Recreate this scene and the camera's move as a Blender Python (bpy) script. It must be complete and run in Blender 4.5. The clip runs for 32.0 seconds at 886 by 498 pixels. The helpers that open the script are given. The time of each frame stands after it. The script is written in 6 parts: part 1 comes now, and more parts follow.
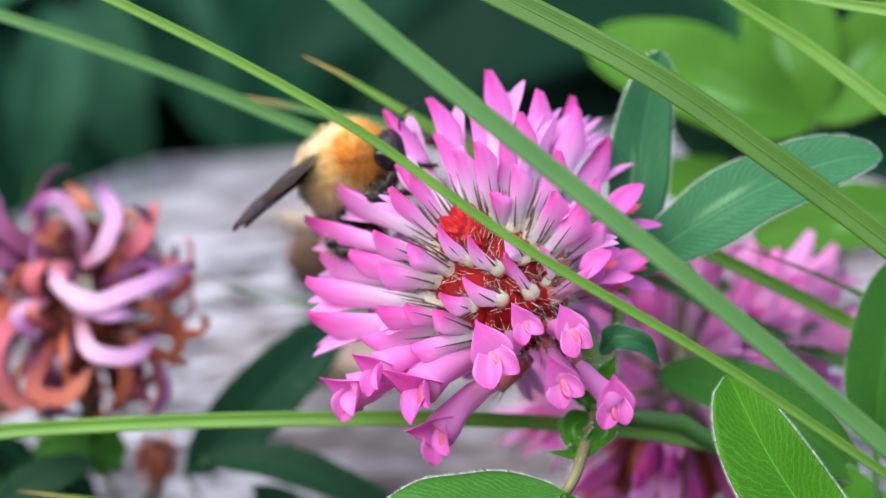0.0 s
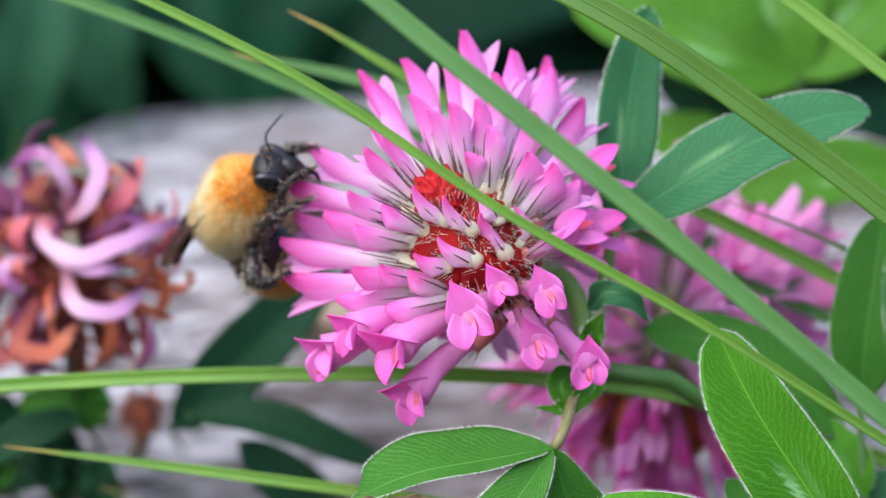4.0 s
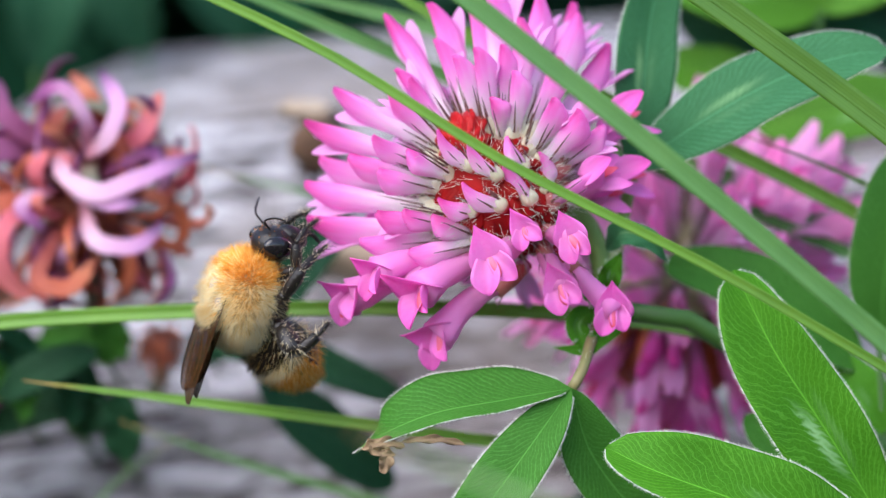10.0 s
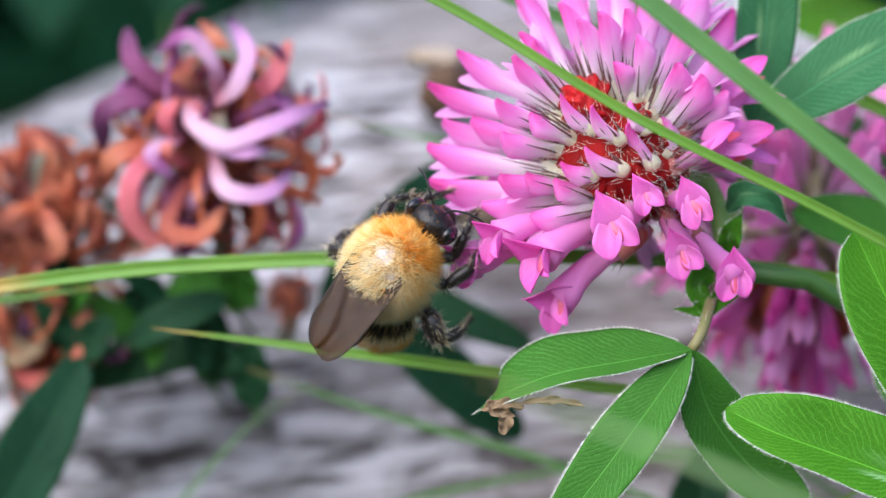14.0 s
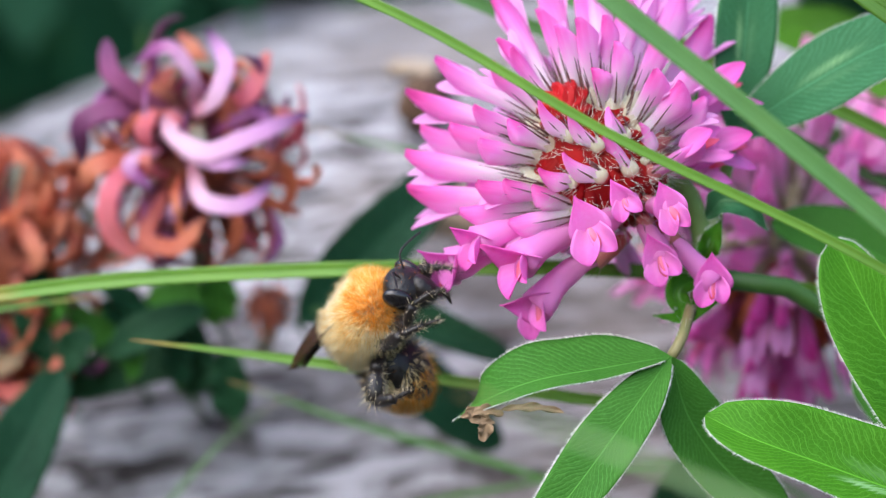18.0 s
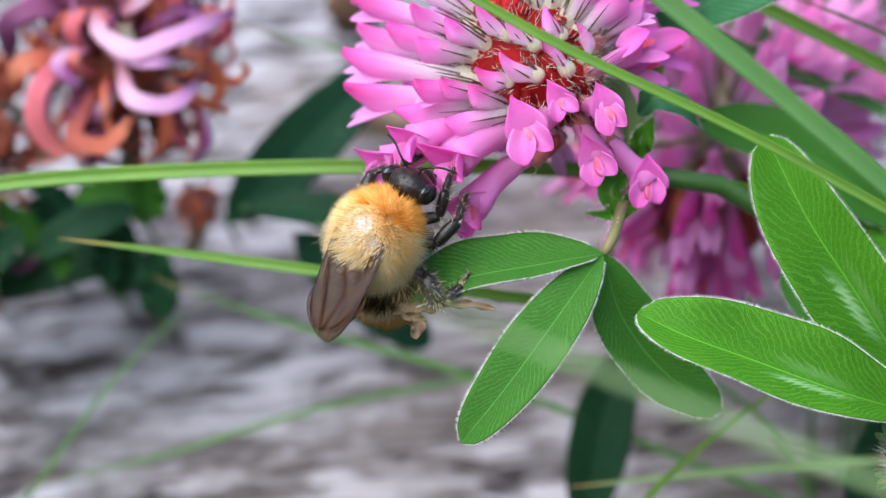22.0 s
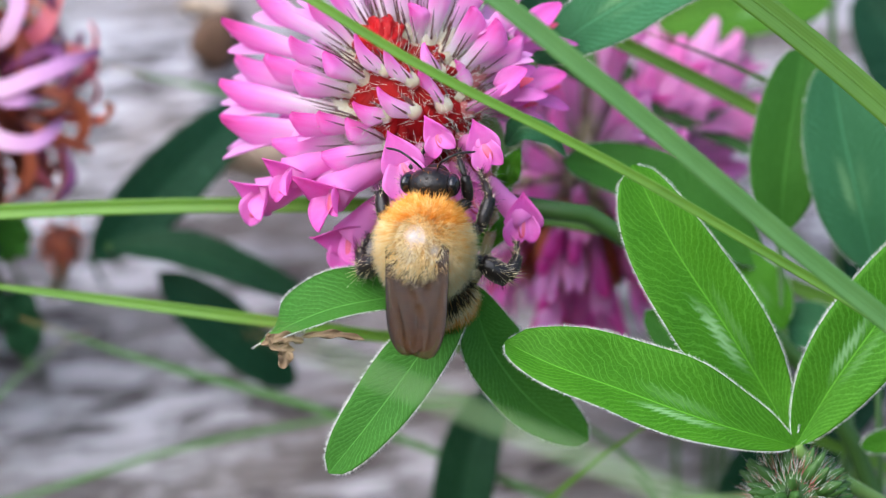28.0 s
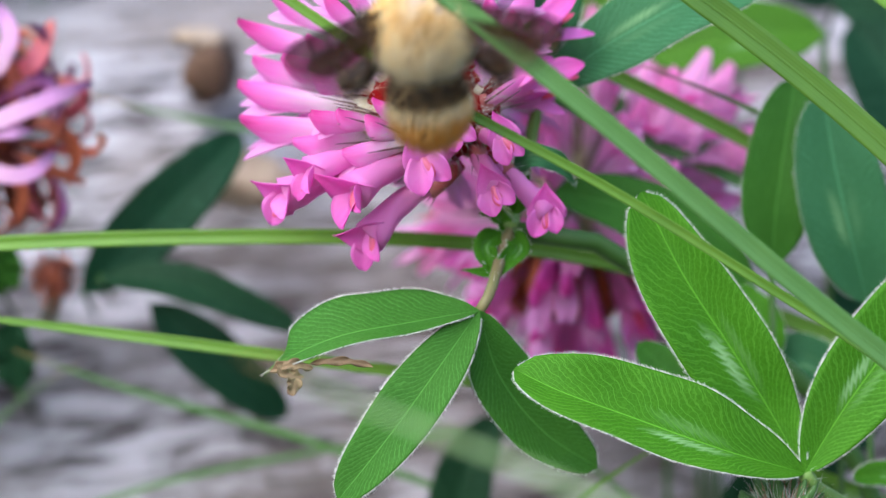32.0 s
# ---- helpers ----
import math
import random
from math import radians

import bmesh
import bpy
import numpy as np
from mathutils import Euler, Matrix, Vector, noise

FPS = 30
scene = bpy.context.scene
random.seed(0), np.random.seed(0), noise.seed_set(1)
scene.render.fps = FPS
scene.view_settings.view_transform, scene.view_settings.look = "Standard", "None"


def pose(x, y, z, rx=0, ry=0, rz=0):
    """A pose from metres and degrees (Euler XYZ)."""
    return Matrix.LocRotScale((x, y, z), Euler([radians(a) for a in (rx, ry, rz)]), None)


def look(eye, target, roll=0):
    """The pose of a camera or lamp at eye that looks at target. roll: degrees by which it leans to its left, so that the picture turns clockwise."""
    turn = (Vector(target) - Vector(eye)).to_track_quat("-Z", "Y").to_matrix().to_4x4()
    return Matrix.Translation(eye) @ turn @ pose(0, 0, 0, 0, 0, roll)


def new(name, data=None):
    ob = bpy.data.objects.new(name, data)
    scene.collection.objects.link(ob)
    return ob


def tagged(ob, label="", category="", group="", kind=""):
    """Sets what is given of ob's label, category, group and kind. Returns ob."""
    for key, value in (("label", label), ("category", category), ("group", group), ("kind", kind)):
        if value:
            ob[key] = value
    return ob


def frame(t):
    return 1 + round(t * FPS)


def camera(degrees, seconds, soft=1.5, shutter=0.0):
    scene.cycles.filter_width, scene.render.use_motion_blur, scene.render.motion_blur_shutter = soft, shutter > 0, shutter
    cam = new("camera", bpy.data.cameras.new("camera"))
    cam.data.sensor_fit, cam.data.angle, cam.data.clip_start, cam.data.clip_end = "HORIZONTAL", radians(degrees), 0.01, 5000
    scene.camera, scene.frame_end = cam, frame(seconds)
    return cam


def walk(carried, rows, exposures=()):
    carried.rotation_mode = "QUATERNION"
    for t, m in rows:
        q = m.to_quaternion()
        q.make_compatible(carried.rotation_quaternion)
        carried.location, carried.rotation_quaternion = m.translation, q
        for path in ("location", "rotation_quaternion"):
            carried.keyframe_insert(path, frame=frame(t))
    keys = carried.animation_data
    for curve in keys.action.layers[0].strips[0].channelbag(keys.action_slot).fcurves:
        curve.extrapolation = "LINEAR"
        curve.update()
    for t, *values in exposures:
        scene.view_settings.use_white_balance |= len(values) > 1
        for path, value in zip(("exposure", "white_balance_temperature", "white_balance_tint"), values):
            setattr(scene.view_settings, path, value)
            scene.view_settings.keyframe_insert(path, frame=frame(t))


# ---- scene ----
EYE = Vector((0.0, -0.371, 0.300))


def g(u, v, c=0.0):
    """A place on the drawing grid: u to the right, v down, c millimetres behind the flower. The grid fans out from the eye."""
    d = (371.0 + c) / 8532.0
    return Vector(((u - 784.0) * d, c, 300.0 + (441.0 - v) * d)) / 1000.0


# the camera: a hand-held macro lens that turns after the bee; (seconds, u, v) of what it aims at
AIM = [
    (0, 784, 441), (0.5, 785, 439), (1, 805, 453), (1.5, 804, 529), (2, 807, 529), (2.5, 807, 525), (3, 807, 523), (3.5, 811, 520),
    (5.5, 805, 522), (6, 805, 520), (6.5, 804, 509), (7, 805, 511), (7.5, 804, 511), (8, 796, 532), (8.5, 795, 607), (9, 790, 649),
    (9.5, 782, 639), (10, 776, 636), (10.5, 769, 630), (11, 752, 633), (11.5, 709, 641), (12, 640, 661), (12.5, 580, 724), (13, 553, 744),
    (13.5, 540, 741), (14, 548, 728), (14.5, 566, 713), (16.5, 577, 704), (17, 580, 707), (17.5, 582, 711), (18, 586, 708), (18.5, 586, 715),
    (19, 596, 739), (19.5, 614, 825), (20, 622, 837), (20.5, 635, 877), (21, 664, 884), (21.5, 713, 886), (22, 712, 888), (22.5, 712, 886),
    (23, 707, 888), (23.5, 709, 884), (24, 706, 881), (24.5, 704, 881), (25, 770, 869), (25.5, 828, 862), (26, 883, 848), (26.5, 916, 842),
    (28.5, 953, 810), (29, 951, 804), (29.5, 952, 806), (30, 964, 814), (30.5, 965, 816), (31, 964, 813), (31.5, 956, 802), (32, 966, 763),
]
cam = camera(10.5, 32.0, soft=1.0, shutter=0.5)
cam.data.dof.use_dof = True
cam.data.dof.focus_distance = 0.366
cam.data.dof.aperture_fstop = 20.0
walk(cam, [(t, look(EYE, g(u, v))) for t, u, v in AIM], exposures=[(0, 1.20, 6400, 14), (32, 1.20, 6400, 14)])

# ---- light: bright overcast sky, the sun soft behind thin cloud ----
SUN_UP, SUN_TURN = radians(44), radians(215)
world = bpy.data.worlds.new("world")
scene.world = world
world.use_nodes = True
wn = world.node_tree.nodes
sky = wn.new("ShaderNodeTexSky")
sky.sky_type = "NISHITA"
sky.sun_disc = False
sky.sun_elevation, sky.sun_rotation = SUN_UP, SUN_TURN
sky.dust_density, sky.air_density, sky.ozone_density = 1.5, 1.0, 1.5
world.node_tree.links.new(sky.outputs[0], wn["Background"].inputs[0])
wn["Background"].inputs[1].default_value = 0.15
sun = new("sun", bpy.data.lights.new("sun", "SUN"))
sun.data.energy, sun.data.angle, sun.data.color = 1.5, radians(70), (1.0, 0.98, 0.95)
sun.matrix_world = look((0, 0, 3), (1.19, 1.70, 1.0), 0)


# ---- materials ----
def ramp(nodes, stops):
    n = nodes.new("ShaderNodeValToRGB")
    e = n.color_ramp.elements
    while len(e) < len(stops):
        e.new(0.5)
    for el, (p, col) in zip(e, stops):
        el.position, el.color = p, (*col, 1)
    return n


def material(name, rough=0.5, spec=0.4):
    m = bpy.data.materials.new(name)
    m.use_nodes = True
    t = m.node_tree
    b = t.nodes["Principled BSDF"]
    b.inputs["Roughness"].default_value = rough
    b.inputs["Specular IOR Level"].default_value = spec
    return m, t.nodes, t.links, b


def mth(nodes, links, op, a, b=None, c=None):
    n = nodes.new("ShaderNodeMath")
    n.operation = op
    for i, x in enumerate((a, b, c)):
        if x is None:
            continue
        if isinstance(x, (int, float)):
            n.inputs[i].default_value = x
        else:
            links.new(x, n.inputs[i])
    return n.outputs[0]


def mixc(nodes, links, fac, a, b, kind="MIX"):
    n = nodes.new("ShaderNodeMix")
    n.data_type, n.blend_type = "RGBA", kind
    for sock, x in ((n.inputs[0], fac), (n.inputs[6], a), (n.inputs[7], b)):
        if isinstance(x, (int, float)):
            sock.default_value = x
        elif isinstance(x, tuple):
            sock.default_value = (*x, 1)
        else:
            links.new(x, sock)
    return n.outputs[2]


def attr(nodes, name):
    n = nodes.new("ShaderNodeAttribute")
    n.attribute_name = name
    return n.outputs["Fac"]


def tex_noise(nodes, links, scale, detail=3.0, stretch=None, rough=0.55):
    tc = nodes.new("ShaderNodeTexCoord")
    src = tc.outputs["Object"]
    if stretch:
        mp = nodes.new("ShaderNodeMapping")
        mp.inputs["Scale"].default_value = stretch
        links.new(src, mp.inputs[0])
        src = mp.outputs[0]
    n = nodes.new("ShaderNodeTexNoise")
    n.inputs["Scale"].default_value, n.inputs["Detail"].default_value, n.inputs["Roughness"].default_value = scale, detail, rough
    links.new(src, n.inputs["Vector"])
    return n.outputs["Fac"]


def bump(nodes, links, bsdf, height, dist, strength=1.0):
    n = nodes.new("ShaderNodeBump")
    n.inputs["Distance"].default_value, n.inputs["Strength"].default_value = dist, strength
    links.new(height, n.inputs["Height"])
    links.new(n.outputs[0], bsdf.inputs["Normal"])


def rnd(nodes):
    return nodes.new("ShaderNodeObjectInfo").outputs["Random"]


def petal_material(name, stops, spread=0.16, rough=0.5, translucent=0.38):
    m, n, l, b = material(name, rough, 0.35)
    s = attr(n, "along")
    streak = tex_noise(n, l, 2600, 3.0, (1, 1, 0.06))
    f = mth(n, l, "MULTIPLY_ADD", streak, 0.22, mth(n, l, "SUBTRACT", s, 0.11))
    f = mth(n, l, "MULTIPLY_ADD", rnd(n), spread, mth(n, l, "SUBTRACT", f, spread / 2))
    cr = ramp(n, stops)
    l.new(f, cr.inputs[0])
    col = mixc(n, l, mth(n, l, "MULTIPLY", tex_noise(n, l, 350, 2.0), 0.12), cr.outputs[0], (0.90, 0.72, 0.84))
    l.new(col, b.inputs["Base Color"])
    bump(n, l, b, streak, 0.00006, 0.6)
    if translucent:
        tr = n.new("ShaderNodeBsdfTranslucent")
        l.new(col, tr.inputs[0])
        mx = n.new("ShaderNodeMixShader")
        mx.inputs[0].default_value = translucent
        l.new(b.outputs[0], mx.inputs[1])
        l.new(tr.outputs[0], mx.inputs[2])
        l.new(mx.outputs[0], n["Material Output"].inputs[0])
    return m


M = {}
M["petal"] = petal_material("petal", [(0.0, (0.92, 0.88, 0.76)), (0.34, (0.97, 0.89, 0.95)), (0.54, (0.97, 0.62, 0.89)), (0.76, (0.95, 0.29, 0.76)), (0.93, (0.88, 0.11, 0.53)), (1.0, (0.72, 0.04, 0.36))], translucent=0.45)
M["petal_old"] = petal_material("petal_old", [(0.0, (0.56, 0.12, 0.28)), (0.30, (0.86, 0.30, 0.64)), (0.60, (0.94, 0.29, 0.77)), (0.85, (0.90, 0.13, 0.63)), (1.0, (0.82, 0.05, 0.45))], translucent=0.45)
M["petal_back"] = petal_material("petal_back", [(0.0, (0.97, 0.87, 0.95)), (0.55, (0.97, 0.62, 0.87)), (1.0, (0.95, 0.30, 0.70))], 0.35, translucent=0.55)
M["petal_pale"] = petal_material("petal_pale", [(0.0, (0.95, 0.80, 0.92)), (0.5, (0.95, 0.56, 0.88)), (1.0, (0.93, 0.40, 0.80))], translucent=0.45)
M["keel"] = petal_material("keel", [(0.0, (0.90, 0.40, 0.60)), (0.7, (0.90, 0.08, 0.18)), (1.0, (0.85, 0.10, 0.25))], 0.1)
M["wilt_pale"] = petal_material("wilt_pale", [(0.0, (0.60, 0.18, 0.24)), (0.35, (0.86, 0.58, 0.74)), (0.8, (0.72, 0.36, 0.68)), (1.0, (0.12, 0.03, 0.14))], 0.1)
M["wilt_pink"] = petal_material("wilt_pink", [(0.0, (0.45, 0.05, 0.06)), (0.5, (0.80, 0.18, 0.24)), (1.0, (0.72, 0.20, 0.16))], 0.5)
M["wilt_purple"] = petal_material("wilt_purple", [(0.0, (0.25, 0.04, 0.08)), (0.6, (0.26, 0.03, 0.16)), (1.0, (0.10, 0.015, 0.08))], 0.4)
M["wilt_brown"] = petal_material("wilt_brown", [(0.0, (0.18, 0.04, 0.02)), (0.5, (0.62, 0.14, 0.03)), (1.0, (0.30, 0.05, 0.02))], 0.7, 0.6)
M["wilt_lilac"] = petal_material("wilt_lilac", [(0.0, (0.55, 0.14, 0.24)), (0.35, (0.80, 0.50, 0.70)), (0.75, (0.42, 0.10, 0.34)), (1.0, (0.10, 0.02, 0.10))], 0.1)
M["wilt_orange"] = petal_material("wilt_orange", [(0.0, (0.40, 0.05, 0.03)), (0.5, (0.66, 0.15, 0.06)), (0.8, (0.66, 0.22, 0.09)), (1.0, (0.32, 0.05, 0.02))], 0.4)
M["wilt_green"] = petal_material("wilt_green", [(0.0, (0.16, 0.18, 0.10)), (0.6, (0.28, 0.30, 0.20)), (1.0, (0.30, 0.12, 0.06))], 0.4)
M["calyx"], n, l, b = material("calyx", 0.5)
cr = ramp(n, [(0.0, (0.50, 0.012, 0.014)), (0.14, (0.56, 0.02, 0.02)), (0.26, (0.66, 0.50, 0.34)), (0.6, (0.72, 0.71, 0.46)), (1.0, (0.76, 0.73, 0.56))])
l.new(attr(n, "along"), cr.inputs[0])
l.new(mixc(n, l, mth(n, l, "MULTIPLY", tex_noise(n, l, 900), 0.35), cr.outputs[0], (0.12, 0.01, 0.01)), b.inputs["Base Color"])
M["calyx_old"], n, l, b = material("calyx_old", 0.5)
l.new(mixc(n, l, attr(n, "along"), (0.40, 0.015, 0.018), mixc(n, l, tex_noise(n, l, 900), (0.50, 0.22, 0.20), (0.30, 0.06, 0.06))), b.inputs["Base Color"])
M["core"], n, l, b = material("core", 0.45, 0.2)
l.new(mixc(n, l, tex_noise(n, l, 300), (0.58, 0.008, 0.009), (0.24, 0.005, 0.006)), b.inputs["Base Color"])
bump(n, l, b, tex_noise(n, l, 1400, 3.0, (1, 1, 0.3)), 0.0004)
M["core_dark"], n, l, b = material("core_dark", 0.6, 0.12)
l.new(mixc(n, l, tex_noise(n, l, 420), (0.46, 0.006, 0.007), (0.06, 0.008, 0.005)), b.inputs["Base Color"])
M["tooth"], n, l, b = material("tooth", 0.5)
l.new(mixc(n, l, attr(n, "along"), (0.20, 0.10, 0.08), (0.045, 0.008, 0.018)), b.inputs["Base Color"])
M["hair_white"], n, l, b = material("hair_white", 0.6)
l.new(mixc(n, l, rnd(n), (0.66, 0.72, 0.58), (0.78, 0.82, 0.74)), b.inputs["Base Color"])


def leaf_material(name, dark, light, mark=0.0, veins=30.0, rough=0.58, translucent=0.20, gloss=0.12, side=-1.0):
    m, n, l, b = material(name, rough, gloss)
    s, a = attr(n, "along"), attr(n, "across")
    mag = mth(n, l, "ABSOLUTE", a)
    wob = tex_noise(n, l, 520, 4.0)
    # lateral veins sweep towards the tip
    ph = mth(n, l, "SUBTRACT", mth(n, l, "MULTIPLY", s, veins), mth(n, l, "MULTIPLY", mth(n, l, "POWER", mag, 0.8), veins * 0.22))
    ph = mth(n, l, "ADD", ph, mth(n, l, "ADD", mth(n, l, "MULTIPLY", tex_noise(n, l, 230, 2.0), 3.4), mth(n, l, "MULTIPLY", wob, 2.4)))
    tri = mth(n, l, "ABSOLUTE", mth(n, l, "SUBTRACT", mth(n, l, "FRACT", ph), 0.5))
    fork = mth(n, l, "ABSOLUTE", mth(n, l, "SUBTRACT", mth(n, l, "FRACT", mth(n, l, "MULTIPLY_ADD", mth(n, l, "SUBTRACT", mag, 0.45), mth(n, l, "MULTIPLY_ADD", wob, 1.2, 0.2), ph)), 0.5))
    fork = mth(n, l, "ADD", fork, mth(n, l, "MULTIPLY", mth(n, l, "LESS_THAN", mag, 0.45), 1.0))
    vein = n.new("ShaderNodeMapRange")
    vein.interpolation_type = "SMOOTHSTEP"
    l.new(mth(n, l, "MINIMUM", tri, fork), vein.inputs[0])
    vein.inputs[1].default_value, vein.inputs[2].default_value, vein.inputs[3].default_value, vein.inputs[4].default_value = 0.0, 0.13, 1.0, 0.0
    rib = n.new("ShaderNodeMapRange")
    rib.interpolation_type = "SMOOTHSTEP"
    l.new(mag, rib.inputs[0])
    rib.inputs[1].default_value, rib.inputs[2].default_value, rib.inputs[3].default_value, rib.inputs[4].default_value = 0.006, 0.030, 1.0, 0.0
    mott = tex_noise(n, l, 190, 4.0)
    tc = n.new("ShaderNodeTexCoord")
    net = n.new("ShaderNodeTexVoronoi")
    net.feature = "DISTANCE_TO_EDGE"
    net.inputs["Scale"].default_value = 2100
    l.new(tc.outputs["Object"], net.inputs["Vector"])
    mesh_line = n.new("ShaderNodeMapRange")
    l.new(net.outputs["Distance"], mesh_line.inputs[0])
    mesh_line.inputs[1].default_value, mesh_line.inputs[2].default_value, mesh_line.inputs[3].default_value, mesh_line.inputs[4].default_value = 0.0, 0.12, 1.0, 0.0
    base = mixc(n, l, mott, dark, light)
    base = mixc(n, l, mth(n, l, "MULTIPLY", rnd(n), 0.35), base, tuple(x * 0.7 for x in dark))
    base = mixc(n, l, mth(n, l, "MULTIPLY", mesh_line.outputs[0], 0.16), base, tuple(min(1, x * 1.6 + 0.02) for x in light))
    base = mixc(n, l, mth(n, l, "MULTIPLY", vein.outputs[0], mth(n, l, "MULTIPLY", tex_noise(n, l, 900, 3.0), 0.62)), base, tuple(min(1, x * 1.75 + 0.03) for x in light))
    if mark:
        # a pale mark runs beside the midrib, broken up by the veins
        def window(x, lo, hi, soft):
            up = n.new("ShaderNodeMapRange")
            down = n.new("ShaderNodeMapRange")
            for node, e0, e1 in ((up, lo, lo + soft), (down, hi, hi - soft)):
                node.interpolation_type = "SMOOTHSTEP"
                l.new(x, node.inputs[0])
                node.inputs[1].default_value, node.inputs[2].default_value = e0, e1
            return mth(n, l, "MULTIPLY", up.outputs[0], down.outputs[0])

        wavy = mth(n, l, "MULTIPLY_ADD", mth(n, l, "SUBTRACT", tri, 0.25), 0.22, mag)
        lobe = mth(n, l, "MULTIPLY", window(mth(n, l, "MULTIPLY_ADD", mag, -0.30, s), 0.20, 0.52, 0.12), window(wavy, 0.03, 0.36, 0.16))
        lobe = mth(n, l, "MULTIPLY", lobe, mth(n, l, "MULTIPLY_ADD", mth(n, l, "GREATER_THAN", mth(n, l, "MULTIPLY", a, side), 0.0), 0.75, 0.25))
        lobe = mth(n, l, "MULTIPLY", lobe, mth(n, l, "MULTIPLY_ADD", wob, 1.2, 0.2))
        base = mixc(n, l, mth(n, l, "MULTIPLY", lobe, mark), base, (0.30, 0.56, 0.24))
    base = mixc(n, l, mth(n, l, "MULTIPLY", rib.outputs[0], 0.6), base, tuple(min(1, x * 1.9 + 0.02) for x in light))
    l.new(base, b.inputs["Base Color"])
    h = mth(n, l, "MULTIPLY_ADD", tri, 1.2, mth(n, l, "MULTIPLY", tex_noise(n, l, 1500, 2.0), 0.5))
    bump(n, l, b, mth(n, l, "SUBTRACT", h, mth(n, l, "MULTIPLY", rib.outputs[0], 1.2)), 0.00004, 0.7)
    tr = n.new("ShaderNodeBsdfTranslucent")
    l.new(mixc(n, l, 0.5, base, (0.20, 0.45, 0.02)), tr.inputs[0])
    mx = n.new("ShaderNodeMixShader")
    mx.inputs[0].default_value = translucent
    l.new(b.outputs[0], mx.inputs[1])
    l.new(tr.outputs[0], mx.inputs[2])
    l.new(mx.outputs[0], n["Material Output"].inputs[0])
    return m


M["leaf"] = leaf_material("leaf", (0.028, 0.136, 0.014), (0.060, 0.215, 0.026))
M["leaf_mark"] = leaf_material("leaf_mark", (0.032, 0.165, 0.007), (0.078, 0.275, 0.013), 0.9)
M["leaf_blue"] = leaf_material("leaf_blue", (0.020, 0.118, 0.040), (0.050, 0.190, 0.078), 0.5)
# leaf_teal, leaf_dark and leaf_shade carry the shade in their own low colours
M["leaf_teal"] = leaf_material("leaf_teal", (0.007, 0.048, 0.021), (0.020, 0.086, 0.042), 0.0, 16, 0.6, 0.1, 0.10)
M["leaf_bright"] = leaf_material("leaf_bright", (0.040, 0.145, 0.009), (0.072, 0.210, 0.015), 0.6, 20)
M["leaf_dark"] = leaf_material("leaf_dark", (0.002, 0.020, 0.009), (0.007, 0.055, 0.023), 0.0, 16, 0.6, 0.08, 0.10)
# near-black greens: the shade beyond the log is put into this leaf colour
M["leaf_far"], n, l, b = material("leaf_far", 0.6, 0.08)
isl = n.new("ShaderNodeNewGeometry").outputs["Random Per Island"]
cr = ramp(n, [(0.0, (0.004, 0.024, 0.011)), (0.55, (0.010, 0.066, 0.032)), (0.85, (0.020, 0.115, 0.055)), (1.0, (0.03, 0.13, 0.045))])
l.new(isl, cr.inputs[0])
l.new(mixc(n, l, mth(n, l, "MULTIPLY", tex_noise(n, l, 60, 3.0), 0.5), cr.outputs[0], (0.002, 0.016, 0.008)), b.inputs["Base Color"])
# a darkened copy of the leaf green, with shade put into the colour
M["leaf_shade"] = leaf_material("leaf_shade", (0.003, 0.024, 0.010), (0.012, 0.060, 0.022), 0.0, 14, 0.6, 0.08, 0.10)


def blade_material(name, dark, light, lines=7.0):
    m, n, l, b = material(name, 0.45, 0.4)
    a = attr(n, "across")
    w = mth(n, l, "SINE", mth(n, l, "MULTIPLY", a, lines * 3.14159))
    nz = tex_noise(n, l, 160, 3.0)
    f = mth(n, l, "ADD", mth(n, l, "MULTIPLY", w, 0.045), nz)
    base = mixc(n, l, f, dark, light)
    tipm = n.new("ShaderNodeMapRange")
    l.new(attr(n, "along"), tipm.inputs[0])
    tipm.inputs[1].default_value, tipm.inputs[2].default_value = 0.985, 1.0
    base = mixc(n, l, tipm.outputs[0], base, (0.42, 0.22, 0.06))
    l.new(base, b.inputs["Base Color"])
    bump(n, l, b, w, 0.000008, 0.4)
    return m


M["blade"] = blade_material("blade", (0.0681, 0.184, 0.0136), (0.136, 0.286, 0.0272))
M["blade_cool"] = blade_material("blade_cool", (0.0477, 0.15, 0.0306), (0.0953, 0.231, 0.0545), 5)
M["blade_deep"] = blade_material("blade_deep", (0.036, 0.110, 0.006), (0.074, 0.180, 0.015), 9)
M["blade_pale"] = blade_material("blade_pale", (0.16, 0.30, 0.10), (0.30, 0.44, 0.20), 5)
M["stem"], n, l, b = material("stem", 0.5)
l.new(mixc(n, l, tex_noise(n, l, 250, 3.0), (0.12, 0.26, 0.05), (0.22, 0.36, 0.09)), b.inputs["Base Color"])
bump(n, l, b, tex_noise(n, l, 1500, 2.0, (1, 1, 0.1)), 0.0001)
M["stem_dark"], n, l, b = material("stem_dark", 0.5)
l.new(mixc(n, l, tex_noise(n, l, 250, 3.0), (0.03, 0.10, 0.015), (0.055, 0.14, 0.025)), b.inputs["Base Color"])
M["stem_red"], n, l, b = material("stem_red", 0.5)
l.new(mixc(n, l, tex_noise(n, l, 250, 3.0), (0.15, 0.22, 0.06), (0.30, 0.18, 0.11)), b.inputs["Base Color"])
M["stem_dry"], n, l, b = material("stem_dry", 0.7)
l.new(mixc(n, l, tex_noise(n, l, 250, 3.0), (0.16, 0.14, 0.10), (0.26, 0.23, 0.18)), b.inputs["Base Color"])
